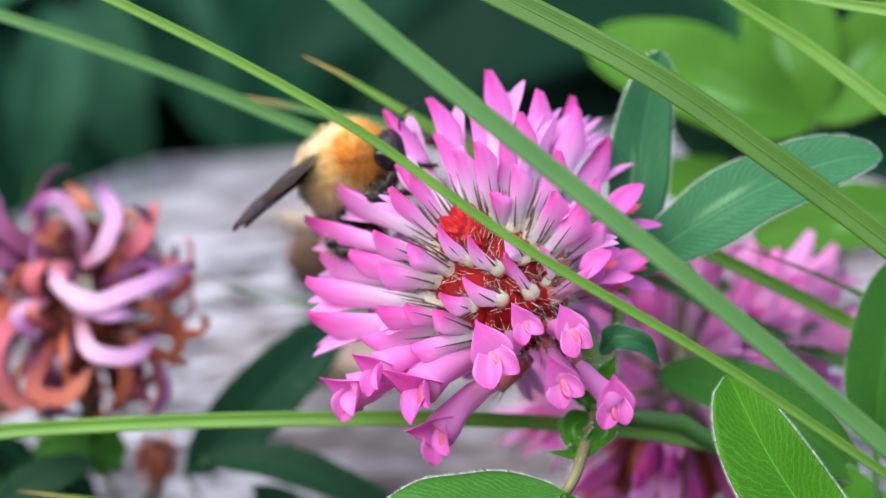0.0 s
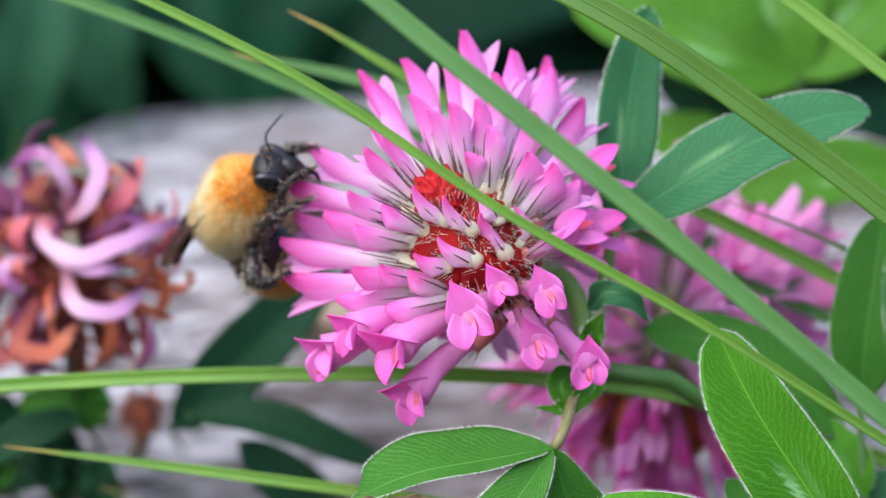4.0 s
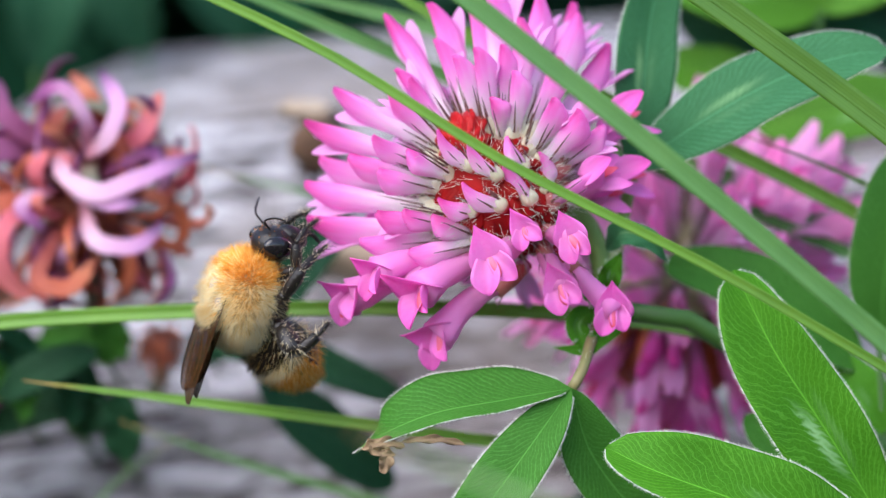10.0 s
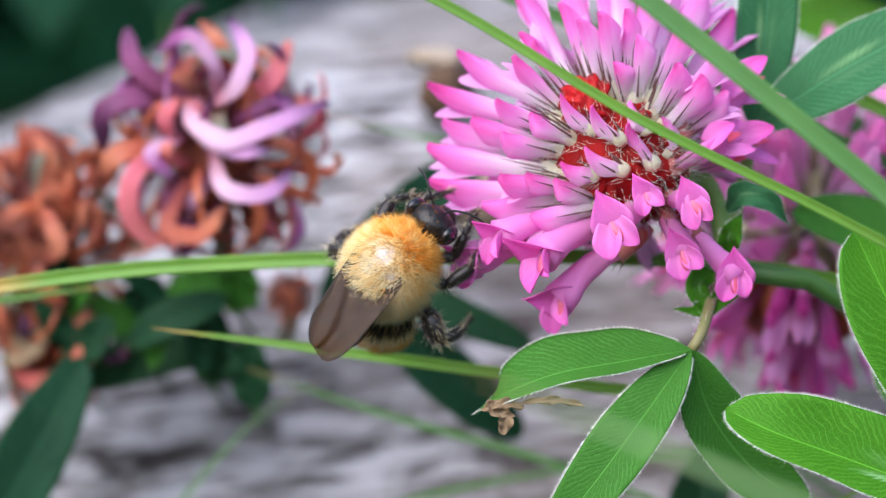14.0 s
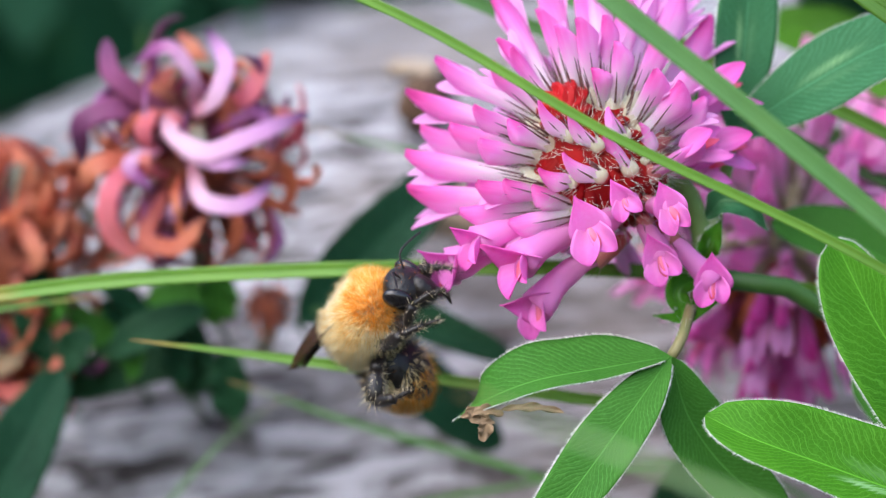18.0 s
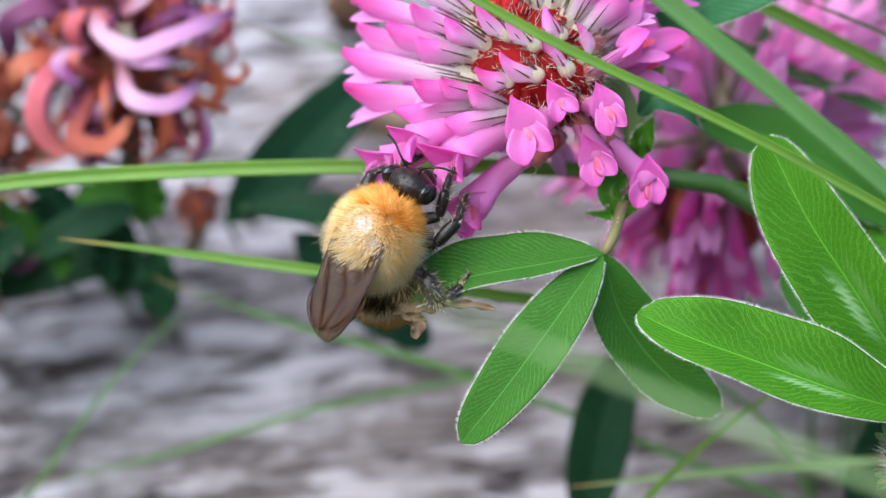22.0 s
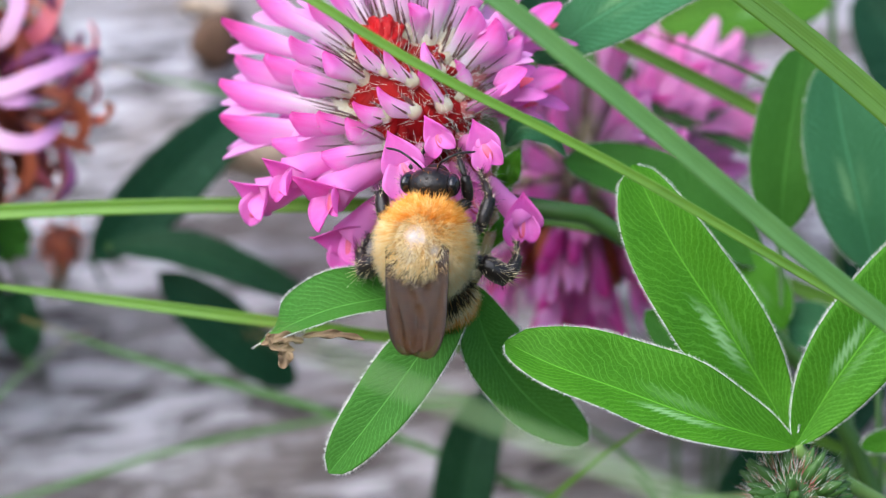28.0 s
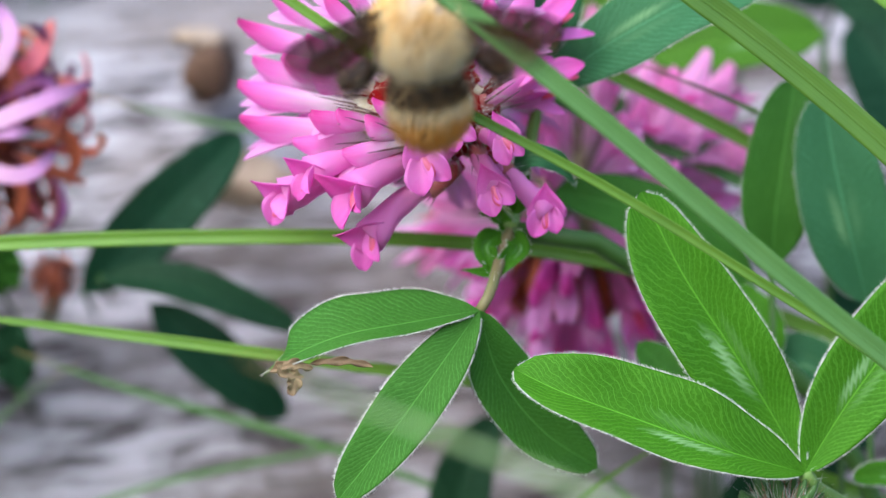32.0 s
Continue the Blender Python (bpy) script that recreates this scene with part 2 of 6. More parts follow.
M["dead_leaf"], n, l, b = material("dead_leaf", 0.8)
l.new(mixc(n, l, tex_noise(n, l, 700, 4.0), (0.10, 0.055, 0.025), (0.34, 0.24, 0.14)), b.inputs["Base Color"])
bump(n, l, b, tex_noise(n, l, 900, 4.0), 0.0003)

# weathered wood: pale silver-grey with thin dark checks and brown stains
M["wood"], n, l, b = material("wood", 0.8, 0.25)
wt = n.new("ShaderNodeTexCoord")
wm = n.new("ShaderNodeMapping")
wm.inputs["Rotation"].default_value = (0, radians(5), 0)
l.new(wt.outputs["Object"], wm.inputs[0])


def wood_noise(scale, detail, stretch, rough=0.6, warp=0.0):
    mp = n.new("ShaderNodeMapping")
    mp.inputs["Scale"].default_value = stretch
    l.new(wm.outputs[0], mp.inputs[0])
    nz = n.new("ShaderNodeTexNoise")
    nz.inputs["Scale"].default_value, nz.inputs["Detail"].default_value, nz.inputs["Roughness"].default_value, nz.inputs["Distortion"].default_value = scale, detail, rough, warp
    l.new(mp.outputs[0], nz.inputs["Vector"])
    return nz.outputs["Fac"]


grain = wood_noise(540, 5.0, (0.22, 1.0, 1.0), 0.68, 0.9)
fine = wood_noise(760, 4.0, (0.10, 1.0, 1.0))
cr = ramp(n, [(0.40, (0.030, 0.026, 0.026)), (0.45, (0.11, 0.10, 0.10)), (0.50, (0.25, 0.24, 0.245)), (0.565, (0.53, 0.52, 0.55))])
l.new(mth(n, l, "ADD", mth(n, l, "MULTIPLY", grain, 0.7), mth(n, l, "MULTIPLY", fine, 0.3)), cr.inputs[0])
pr = n.new("ShaderNodeMapRange")
l.new(wood_noise(30, 4.0, (0.6, 1.0, 1.0)), pr.inputs[0])
pr.inputs[1].default_value, pr.inputs[2].default_value, pr.inputs[3].default_value, pr.inputs[4].default_value = 0.50, 0.68, 0.0, 0.62
col = mixc(n, l, pr.outputs[0], cr.outputs[0], (0.20, 0.165, 0.14))
cm = n.new("ShaderNodeMapRange")
cm.interpolation_type = "SMOOTHSTEP"
l.new(wood_noise(430, 4.0, (0.18, 1.0, 1.0), 0.55, 0.7), cm.inputs[0])
cm.inputs[1].default_value, cm.inputs[2].default_value, cm.inputs[3].default_value, cm.inputs[4].default_value = 0.36, 0.42, 0.92, 0.0
col = mixc(n, l, cm.outputs[0], col, (0.030, 0.024, 0.022))
l.new(col, b.inputs["Base Color"])
bump(n, l, b, mth(n, l, "ADD", grain, mth(n, l, "MULTIPLY", fine, 0.3)), 0.0008, 0.8)
M["knot"], n, l, b = material("knot", 0.85)
l.new(mixc(n, l, tex_noise(n, l, 150, 4.0), (0.03, 0.016, 0.010), (0.16, 0.09, 0.05)), b.inputs["Base Color"])
bump(n, l, b, tex_noise(n, l, 300, 4.0), 0.001)
M["cut_wood"], n, l, b = material("cut_wood", 0.8)
l.new(mixc(n, l, tex_noise(n, l, 200, 4.0), (0.30, 0.22, 0.15), (0.52, 0.42, 0.31)), b.inputs["Base Color"])
M["soil"], n, l, b = material("soil", 0.95)
l.new(mixc(n, l, tex_noise(n, l, 14, 6.0), (0.035, 0.026, 0.018), (0.09, 0.085, 0.03)), b.inputs["Base Color"])
bump(n, l, b, tex_noise(n, l, 120, 6.0), 0.01)


def fur_material(name, stops, spread=0.26):
    m, n, l, b = material(name, 0.55, 0.3)
    cr = ramp(n, stops)
    isl = n.new("ShaderNodeNewGeometry").outputs["Random Per Island"]
    f = mth(n, l, "MULTIPLY_ADD", isl, spread, mth(n, l, "SUBTRACT", attr(n, "tone"), spread / 2))
    l.new(f, cr.inputs[0])
    root = mixc(n, l, attr(n, "along"), mixc(n, l, 1.0, cr.outputs[0], (0.72, 0.60, 0.42), "MULTIPLY"), cr.outputs[0])
    l.new(mixc(n, l, 0.45, root, cr.outputs[0]), b.inputs["Base Color"])
    return m


M["fur"] = fur_material("fur", [(0.0, (0.010, 0.008, 0.007)), (0.24, (0.05, 0.028, 0.014)), (0.34, (0.80, 0.25, 0.015)), (0.50, (0.90, 0.40, 0.04)), (0.66, (0.95, 0.70, 0.30)), (0.85, (0.96, 0.82, 0.50)), (1.0, (0.96, 0.90, 0.70))])
M["bee_skin"], n, l, b = material("bee_skin", 0.32, 0.4)
l.new(mixc(n, l, tex_noise(n, l, 700, 3.0), (0.005, 0.0045, 0.005), (0.02, 0.015, 0.012)), b.inputs["Base Color"])
bump(n, l, b, tex_noise(n, l, 2500, 3.0), 0.00008)
M["bee_thorax"], n, l, b = material("bee_thorax", 0.35, 0.5)
l.new(mixc(n, l, attr(n, "tone"), mixc(n, l, tex_noise(n, l, 420, 3.0), (0.34, 0.18, 0.05), (0.60, 0.36, 0.12)), mixc(n, l, tex_noise(n, l, 900, 2.0), (0.14, 0.13, 0.13), (0.75, 0.75, 0.80))), b.inputs["Base Color"])
bump(n, l, b, tex_noise(n, l, 2200, 3.0), 0.00012)
M["bee_eye"], n, l, b = material("bee_eye", 0.12, 0.6)
l.new(mixc(n, l, tex_noise(n, l, 1500, 2.0), (0.006, 0.006, 0.008), (0.02, 0.016, 0.016)), b.inputs["Base Color"])
M["wing"], n, l, b = material("wing", 0.22, 0.2)
vv = attr(n, "vein")
l.new(mixc(n, l, vv, mixc(n, l, tex_noise(n, l, 500, 2.0), (0.036, 0.015, 0.005), (0.074, 0.032, 0.010)), (0.014, 0.007, 0.003)), b.inputs["Base Color"])
b.inputs["Alpha"].default_value = 0.80
l.new(mth(n, l, "MULTIPLY_ADD", vv, 0.28, 0.60), b.inputs["Alpha"])
bump(n, l, b, mth(n, l, "ADD", tex_noise(n, l, 700, 2.0, (1, 0.3, 1)), mth(n, l, "MULTIPLY", vv, 0.25)), 0.00007, 0.8)


# ---- building helpers ----
def mesh_of(name, bm, mats, smooth=True):
    me = bpy.data.meshes.new(name)
    bm.to_mesh(me)
    bm.free()
    for m in mats if isinstance(mats, (list, tuple)) else [mats]:
        me.materials.append(m)
    if smooth:
        me.shade_smooth()
    return me


def part(name, bm, mats, parent, label=""):
    ob = new(name, mesh_of(name, bm, mats) if isinstance(bm, bmesh.types.BMesh) else bm)
    ob.parent = parent
    if label:
        ob["label"] = label
    return ob


def thing(name, bm, mats, label, category, group="", kind=""):
    return tagged(new(name, mesh_of(name, bm, mats)), label, category, group, kind)


def layers(bm):
    return bm.verts.layers.float.get("along") or bm.verts.layers.float.new("along"), bm.verts.layers.float.get("across") or bm.verts.layers.float.new("across")


def spline(pts, n):
    """n + 1 places along a smooth line through pts, evenly by length."""
    p = [Vector(q) for q in pts]
    ts = [0.0]
    for a, b_ in zip(p, p[1:]):
        ts.append(ts[-1] + max(1e-9, (b_ - a).length))
    last = len(p) - 1
    slope = []
    for i in range(last + 1):
        if i == 0 or i == last:
            k = 0 if i == 0 else last - 1
            slope.append((p[k + 1] - p[k]) / (ts[k + 1] - ts[k]))
        else:
            h0, h1 = ts[i] - ts[i - 1], ts[i + 1] - ts[i]
            slope.append(((p[i] - p[i - 1]) / h0 * h1 + (p[i + 1] - p[i]) / h1 * h0) / (h0 + h1))
    out, k = [], 0
    for i in range(n + 1):
        t = ts[-1] * i / n
        while k < last - 1 and t > ts[k + 1]:
            k += 1
        h = ts[k + 1] - ts[k]
        f = (t - ts[k]) / h
        out.append(p[k] * (2 * f ** 3 - 3 * f * f + 1) + slope[k] * (h * (f ** 3 - 2 * f * f + f)) + p[k + 1] * (3 * f * f - 2 * f ** 3) + slope[k + 1] * (h * (f ** 3 - f * f)))
    return out


def frames(line, up):
    """Side and normal vectors along a line."""
    res = []
    for i in range(len(line)):
        d = (line[min(i + 1, len(line) - 1)] - line[max(i - 1, 0)]).normalized()
        side = d.cross(up)
        side = side.normalized() if side.length > 1e-6 else d.orthogonal().normalized()
        res.append((side, side.cross(d).normalized()))
    return res


def skin(bm, rings, mat=0, closed=True, caps=True):
    faces = []
    for r0, r1 in zip(rings, rings[1:]):
        k = len(r0)
        for j in range(k if closed else k - 1):
            faces.append(bm.faces.new((r0[j], r0[(j + 1) % k], r1[(j + 1) % k], r1[j])))
    if closed and caps:
        faces.append(bm.faces.new(rings[0][::-1]))
        faces.append(bm.faces.new(rings[-1]))
    for f in faces:
        f.material_index = mat


def tube(bm, line, radii, sides=8, up=(0, -1, 0), mat=0, flat=1.0):
    """A round bar along a line; flat squeezes it along its normal."""
    al, ac = layers(bm)
    rings = []
    fr = frames(line, Vector(up))
    for i, (p, (sd, nm)) in enumerate(zip(line, fr)):
        r = radii[i] if isinstance(radii, (list, tuple)) else radii
        ring = []
        for j in range(sides):
            w = 2 * math.pi * j / sides
            v = bm.verts.new(p + sd * (math.cos(w) * r) + nm * (math.sin(w) * r * flat))
            v[al], v[ac] = i / max(1, len(line) - 1), math.cos(w)
            ring.append(v)
        rings.append(ring)
    skin(bm, rings, mat)


def spike(bm, p, d, r, mat=0, a0=0.0, a1=1.0, tone=None, bend=None):
    """A fine hair: a three-sided tapering needle."""
    al = bm.verts.layers.float.get("along")
    tl = bm.verts.layers.float.get("tone")
    s = d.orthogonal().normalized()
    q = d.normalized().cross(s)
    vs = [bm.verts.new(p + (s * math.cos(w) + q * math.sin(w)) * r) for w in (0, 2.094, 4.189)]
    tip = bm.verts.new(p + d + (bend if bend else Vector()))
    for v in vs:
        v[al] = a0
    tip[al] = a1
    if tl and tone is not None:
        for v in (*vs, tip):
            v[tl] = tone
    for i in range(3):
        f = bm.faces.new((vs[i], vs[(i + 1) % 3], tip))
        f.material_index = mat
    return tip


def blob(bm, centre, radii, turn=None, u=20, v=14, mat=0, wob=0.0):
    """An egg shape with its poles along its own z."""
    al, ac = layers(bm)
    turn = turn or Matrix.Identity(3)
    rings = []
    for i in range(v + 1):
        a = math.pi * (0.02 + 0.96 * i / v)
        ring = []
        for j in range(u):
            w = 2 * math.pi * j / u
            q = Vector((math.sin(a) * math.cos(w) * radii[0], math.sin(a) * math.sin(w) * radii[1], math.cos(a) * radii[2]))
            if wob:
                q *= 1 + wob * noise.noise(q * (1.7 / max(radii)))
            vt = bm.verts.new(Vector(centre) + turn @ q)
            vt[al], vt[ac] = i / v, math.cos(w)
            ring.append(vt)
        rings.append(ring)
    skin(bm, rings, mat)


# ---- the ground and the old log ----
def build_ground():
    bm = bmesh.new()
    layers(bm)
    n, half = 60, 1.2
    grid = [[bm.verts.new(((i / n - 0.5) * 2 * half, (j / n - 0.5) * 2 * half, 0.0)) for i in range(n + 1)] for j in range(n + 1)]
    for row in grid:
        for v in row:
            e = max(abs(v.co.x), abs(v.co.y)) / half
            v.co.z = 0.006 * noise.noise(v.co * 9) * max(0.0, 1 - e ** 4)
    for a, b_ in zip(grid, grid[1:]):
        for i in range(n):
            bm.faces.new((a[i], a[i + 1], b_[i + 1], b_[i]))
    rim = grid[0][:-1] + [r[-1] for r in grid[:-1]] + grid[-1][:0:-1] + [r[0] for r in grid[:0:-1]]
    far = [bm.verts.new((v.co.x * 400, v.co.y * 400, 0)) for v in rim]
    for i in range(len(rim)):
        k = (i + 1) % len(rim)
        bm.faces.new((rim[k], rim[i], far[i], far[k]))
    bmesh.ops.recalc_face_normals(bm, faces=bm.faces)
    thing("ground", bm, M["soil"], "dark earth with moss under the plants", "ground", kind="structure")


def build_log():
    """A thick weathered log that lies on the ground behind the flowers; its side is split along the grain."""
    bm = bmesh.new()
    al, ac = layers(bm)
    nx, na = 330, 150
    hz, hy, cy = 0.1553, 0.085, 0.131
    rings = []
    for i in range(nx + 1):
        f = i / nx * 2 - 1
        x = 0.10 * f + 0.36 * f ** 3
        ring = []
        for j in range(na):
            w = 2 * math.pi * (j + 0.5 * math.sin(2 * math.pi * j / na) * 4) / na
            cs, sn = math.cos(w), math.sin(w)
            k = (abs(cs) ** 3.2 + abs(sn) ** 3.2) ** (-1 / 3.2)
            y, z = cs * k * hy, sn * k * hz
            q = Vector((x * 9, y * 55, z * 55))
            split = noise.noise(q) + 0.5 * noise.noise(q * 2.3 + Vector((5, 0, 0)))
            dent = 0.0014 * noise.noise(Vector((x * 14, y * 14, z * 14)))
            crack = -0.0016 * max(0.0, split - 0.22) + 0.0006 * split
            r = 1 + (dent + crack) / 0.1
            grow = 1 + 0.32 * x
            h = (hz + z * r) * grow * (1 - min(0.30, 1.13 * max(0.0, -0.032 - x)))
            v = bm.verts.new((x, cy + y * r + 0.20 * (h - 0.30), h))
            ring.append(v)
        rings.append(ring)
    skin(bm, rings)
    bmesh.ops.recalc_face_normals(bm, faces=bm.faces)
    log = thing("log", bm, M["wood"], "weathered silver-grey log, split along its grain, lying on earth", "log")
    # the stub of a cut branch on its face
    bm = bmesh.new()
    a = g(548, 452, 52)
    tube(bm, [a + Vector((0, 0.02, 0)), a + Vector((0, -0.004, 0)), a + Vector((0.0003, -0.008, 0)), a + Vector((0.0005, -0.0085, 0))], [0.0024, 0.0019, 0.0017, 0.0013], 14, (0, 0, 1), flat=1.3)
    for v in bm.verts:
        v.co += Vector((1, 0.4, 1)) * 0.0011 * noise.noise(v.co * 420)
    part("branch_stub", bm, M["knot"], log, "dark brown broken branch stub")
    bm = bmesh.new()
    blob(bm, g(540, 392, 53), (0.0024, 0.003, 0.0011), wob=0.5)
    part("wood_chip", bm, M["cut_wood"], log, "pale splintered wood")
    bm = bmesh.new()
    blob(bm, g(630, 640, 50), (0.0050, 0.003, 0.0026), wob=0.5)
    part("wood_chip", bm, M["cut_wood"], log, "pale splintered wood")


# ---- leaves ----
def leaflet_bm(pts, w0, w1, normal, fold=0.25, hairs=90, hair_len=0.00034, wave=0.04, nb=26, blunt=0.72, wide=0.85, seed=1, point=0.0):
    """A leaflet along pts with half widths w0 and w1 to its two sides, folded along its midrib, with a hairy rim."""
    rs = random.Random(seed)
    bm = bmesh.new()
    al, ac = layers(bm)
    line = spline(pts, nb)
    fr = frames(line, Vector(normal))
    na = 7
    top = []
    for i, (p, (sd, nm)) in enumerate(zip(line, fr)):
        s = i / nb
        q = s ** wide
        prof = math.sin(math.pi * q) ** (point or blunt) if q < 0.5 or point else math.sqrt(max(0.0, 1 - abs(2 * q - 1) ** 2.15))
        prof = max(0.012, prof) if 0 < i < nb else 0.03
        row = []
        for j in range(-na, na + 1):
            a = j / na
            w = (w0 if a < 0 else w1) * prof
            lift = fold * w * abs(a) ** 1.15 + wave * w * math.sin(s * 17 + 2.2 * a + seed) * a * a
            v = bm.verts.new(p + sd * (a * w) + nm * lift)
            v[al], v[ac] = s, a
            row.append(v)
        top.append(row)
    for r0, r1 in zip(top, top[1:]):
        for j in range(2 * na):
            bm.faces.new((r0[j], r0[j + 1], r1[j + 1], r1[j]))
    # a thin underside
    under = []
    for (sd, nm), row in zip(fr, top):
        u = []
        for v in row:
            q = bm.verts.new(v.co - nm * 0.00014)
            q[al], q[ac] = v[al], v[ac]
            u.append(q)
        under.append(u)
    for r0, r1 in zip(under, under[1:]):
        for j in range(2 * na):
            bm.faces.new((r0[j], r1[j], r1[j + 1], r0[j + 1]))
    for side in (0, -1):
        for i in range(nb):
            q = (top[i][side], top[i + 1][side], under[i + 1][side], under[i][side])
            bm.faces.new(q if side == 0 else q[::-1])
    for k in range(int(hairs * 3.2)):
        f = rs.uniform(0.03, 0.995) * nb
        i = min(int(f), nb - 1)
        sgn = k % 2 * 2 - 1
        e0, e1 = top[i][0 if sgn < 0 else -1].co, top[i + 1][0 if sgn < 0 else -1].co
        p = e0.lerp(e1, f - i)
        sd, nm = fr[i]
        d = (e1 - e0).normalized()
        out = (sd * sgn + d * rs.uniform(0.1, 0.9) + nm * rs.uniform(-0.3, 0.5)).normalized()
        spike(bm, p, out * hair_len * rs.uniform(0.35, 1.15), 0.000014, 1)
    return bm


def leaflet(name, parent, base, pts, w0, w1, mat, normal=(0.1, -1, 0.5), **kw):
    pts = [Vector(q) - base for q in pts]
    return part(name, leaflet_bm(pts, w0 / 1000, w1 / 1000, normal, **kw), [M[mat], M["hair_white"]], parent)


def single_leaf(label, pts, w, mat, normal=(0.1, -1, 0.4), in_log=False, seed=1, **kw):
    """A leaf of another plant, on a stalk that rises from the earth."""
    root = Vector((pts[0].x + 0.010 * math.sin(seed * 7.0), pts[0].y + 0.003, 0.0))
    if in_log:
        root = Vector((pts[0].x, max(0.056, pts[0].y), pts[0].z - 0.003))
    holder = tagged(new("leaf"), label, "leaf", "leaves of the undergrowth")
    holder.location = root
    part("blade", leaflet_bm([p - root for p in pts], w / 1000, w / 1000, normal, seed=seed, **kw), [M[mat], M["hair_white"]], holder)
    bm = bmesh.new()
    mid = root.lerp(pts[0], 0.5) if in_log else Vector((pts[0].x * 0.6 + root.x * 0.4, pts[0].y + 0.006, pts[0].z * 0.55))
    tube(bm, spline([Vector((0, 0, 0)), mid - root, pts[0] - root], 12), [0.00028] * 12 + [0.0003], 6)
    part("stalk", bm, M["stem_dark"], holder)
    return holder


# ---- florets ----
def floret_bm(L, w, bend, kind, seed, teeth=5, tooth_len=3.6, wings=1.0):
    """One pea-like flower along +z from its foot; the folded banner is its +x side and ends in a point. Millimetres in, metres out."""
    rs = random.Random(seed)
    bm = bmesh.new()
    al, ac = layers(bm)
    n, sides = 20, 12
    end = 0.80 if kind == "open" else 1.0
    start = 0.34 if kind == "bud" else 0.77
    rings = []
    flick = rs.uniform(0.35, 0.6) if kind == "bud" else rs.uniform(0.0, 0.22)
    for i in range(n + 1):
        s = i / n
        grow = max(0.0, min(1.0, (s - (0.0 if kind == "bud" else 0.28)) / 0.48))
        grow = grow * grow * (3 - 2 * grow)
        e = max(0.0, (s - start) / (1 - start))
        curve = bend * L * s ** 2.2
        top = w * (0.33 + 0.13 * grow - 0.10 * e) + curve + flick * 0.5 * w * e ** 2.4
        bot = -w * (0.33 + 0.30 * grow) + curve
        bot += (top - bot - (0.16 if kind == "bud" else 0.32) * w) * e ** 1.35
        thick = w * (0.32 + 0.14 * grow) * (1 - 0.78 * e ** 1.8)
        foot = 0.55 + 0.45 * min(1.0, s / 0.15)
        ring = []
        for j in range(sides):
            a = 2 * math.pi * j / sides
            x = (top + bot) / 2 + math.cos(a) * (top - bot) / 2 * foot
            y = math.sin(a) * thick * foot * (0.78 - 0.30 * math.cos(a) * grow) + 0.05 * w * math.sin(2 * a + seed + 5 * s) * grow
            v = bm.verts.new(Vector((x, y, s * L * end)) / 1000)
            v[al] = (0.34 + 0.60 * s if kind == "bud" else s * end * 0.93) + 0.09 * math.cos(a) * grow
            v[ac] = math.sin(a)
            ring.append(v)
        rings.append(ring)
    skin(bm, rings)
    lobes = []
    mid = bend * L * 0.30
    if kind == "open":
        # the banner stands up; two wings and a red keel spread below it
        lobes = [((mid + 0.20 * w, 0, L * 0.58), (0.42, 0.0, 0.90), max(L * 0.40, 1.9), w * 0.50, 0, 0.5, 0.46),
                 ((mid - 0.24 * w, 0.18 * w, L * 0.60), (-0.22, 0.36, 0.90), max(L * 0.36, 1.8), w * 0.34, 0, 0.5, 0.30),
                 ((mid - 0.24 * w, -0.18 * w, L * 0.60), (-0.22, -0.36, 0.90), max(L * 0.36, 1.8), w * 0.34, 0, 0.5, 0.30),
                 ((mid - 0.08 * w, 0, L * 0.62), (-0.02, 0, 1), max(L * 0.28, 1.4), w * 0.20, 3, 0.5, 0.5)]
    elif kind == "shut" and wings:
        for sy in (-1, 1):
            ln = L * 0.37 * wings * rs.uniform(0.85, 1.10)
            lobes.append(((mid - 0.40 * w, 0.15 * sy * w, L * 0.64), (rs.uniform(-0.24, -0.12), sy * rs.uniform(0.04, 0.16), 0.97), ln, w * 0.31, 5, 0.45, 0.42))
    for p, d, ln, wd, mt, cup, tone in lobes:
        p, d = Vector(p), Vector(d).normalized()
        side = Vector((0, 1, 0)) if mt == 0 else d.cross(Vector((1, 0, 0))).normalized()
        nm = side.cross(d)
        rows = []
        for i in range(10):
            s = i / 9
            hw = wd * (0.45 + 0.55 * math.sin(math.pi * min(1, 0.10 + 0.72 * s))) * max(0.05, 1 - max(0, (s - 0.55) / 0.45) ** 2.0) ** 0.5
            top, bot = [], []
            for j in range(-3, 4):
                a = j / 3
                q = p + d * (ln * s) + side * (a * hw) + nm * (cup * hw * a * a - 0.16 * ln * s * s)
                puff = (0.05 if mt == 0 else 0.24) * wd * math.sqrt(max(0.02, 1 - a * a)) * max(0.2, 1 - (2 * s - 1) ** 2)
                for lst, dz in ((top, puff), (bot, -puff)):
                    v = bm.verts.new((q + nm * dz) / 1000)
                    v[al], v[ac] = tone + 0.45 * s, a
                    lst.append(v)
            rows.append(top + bot[::-1])
        skin(bm, rows, mt)
    # the banner's point stands over the foot's axis
    tipx = mid + 0.2 * w + 0.17 * L if kind == "open" else (0.30 + 0.5 * flick) * w + bend * L
    for v in bm.verts:
        v.co.x -= tipx / L * v.co.z
    # the calyx and its long dark teeth
    cal = []
    zc = min(2.7, L * 0.30)
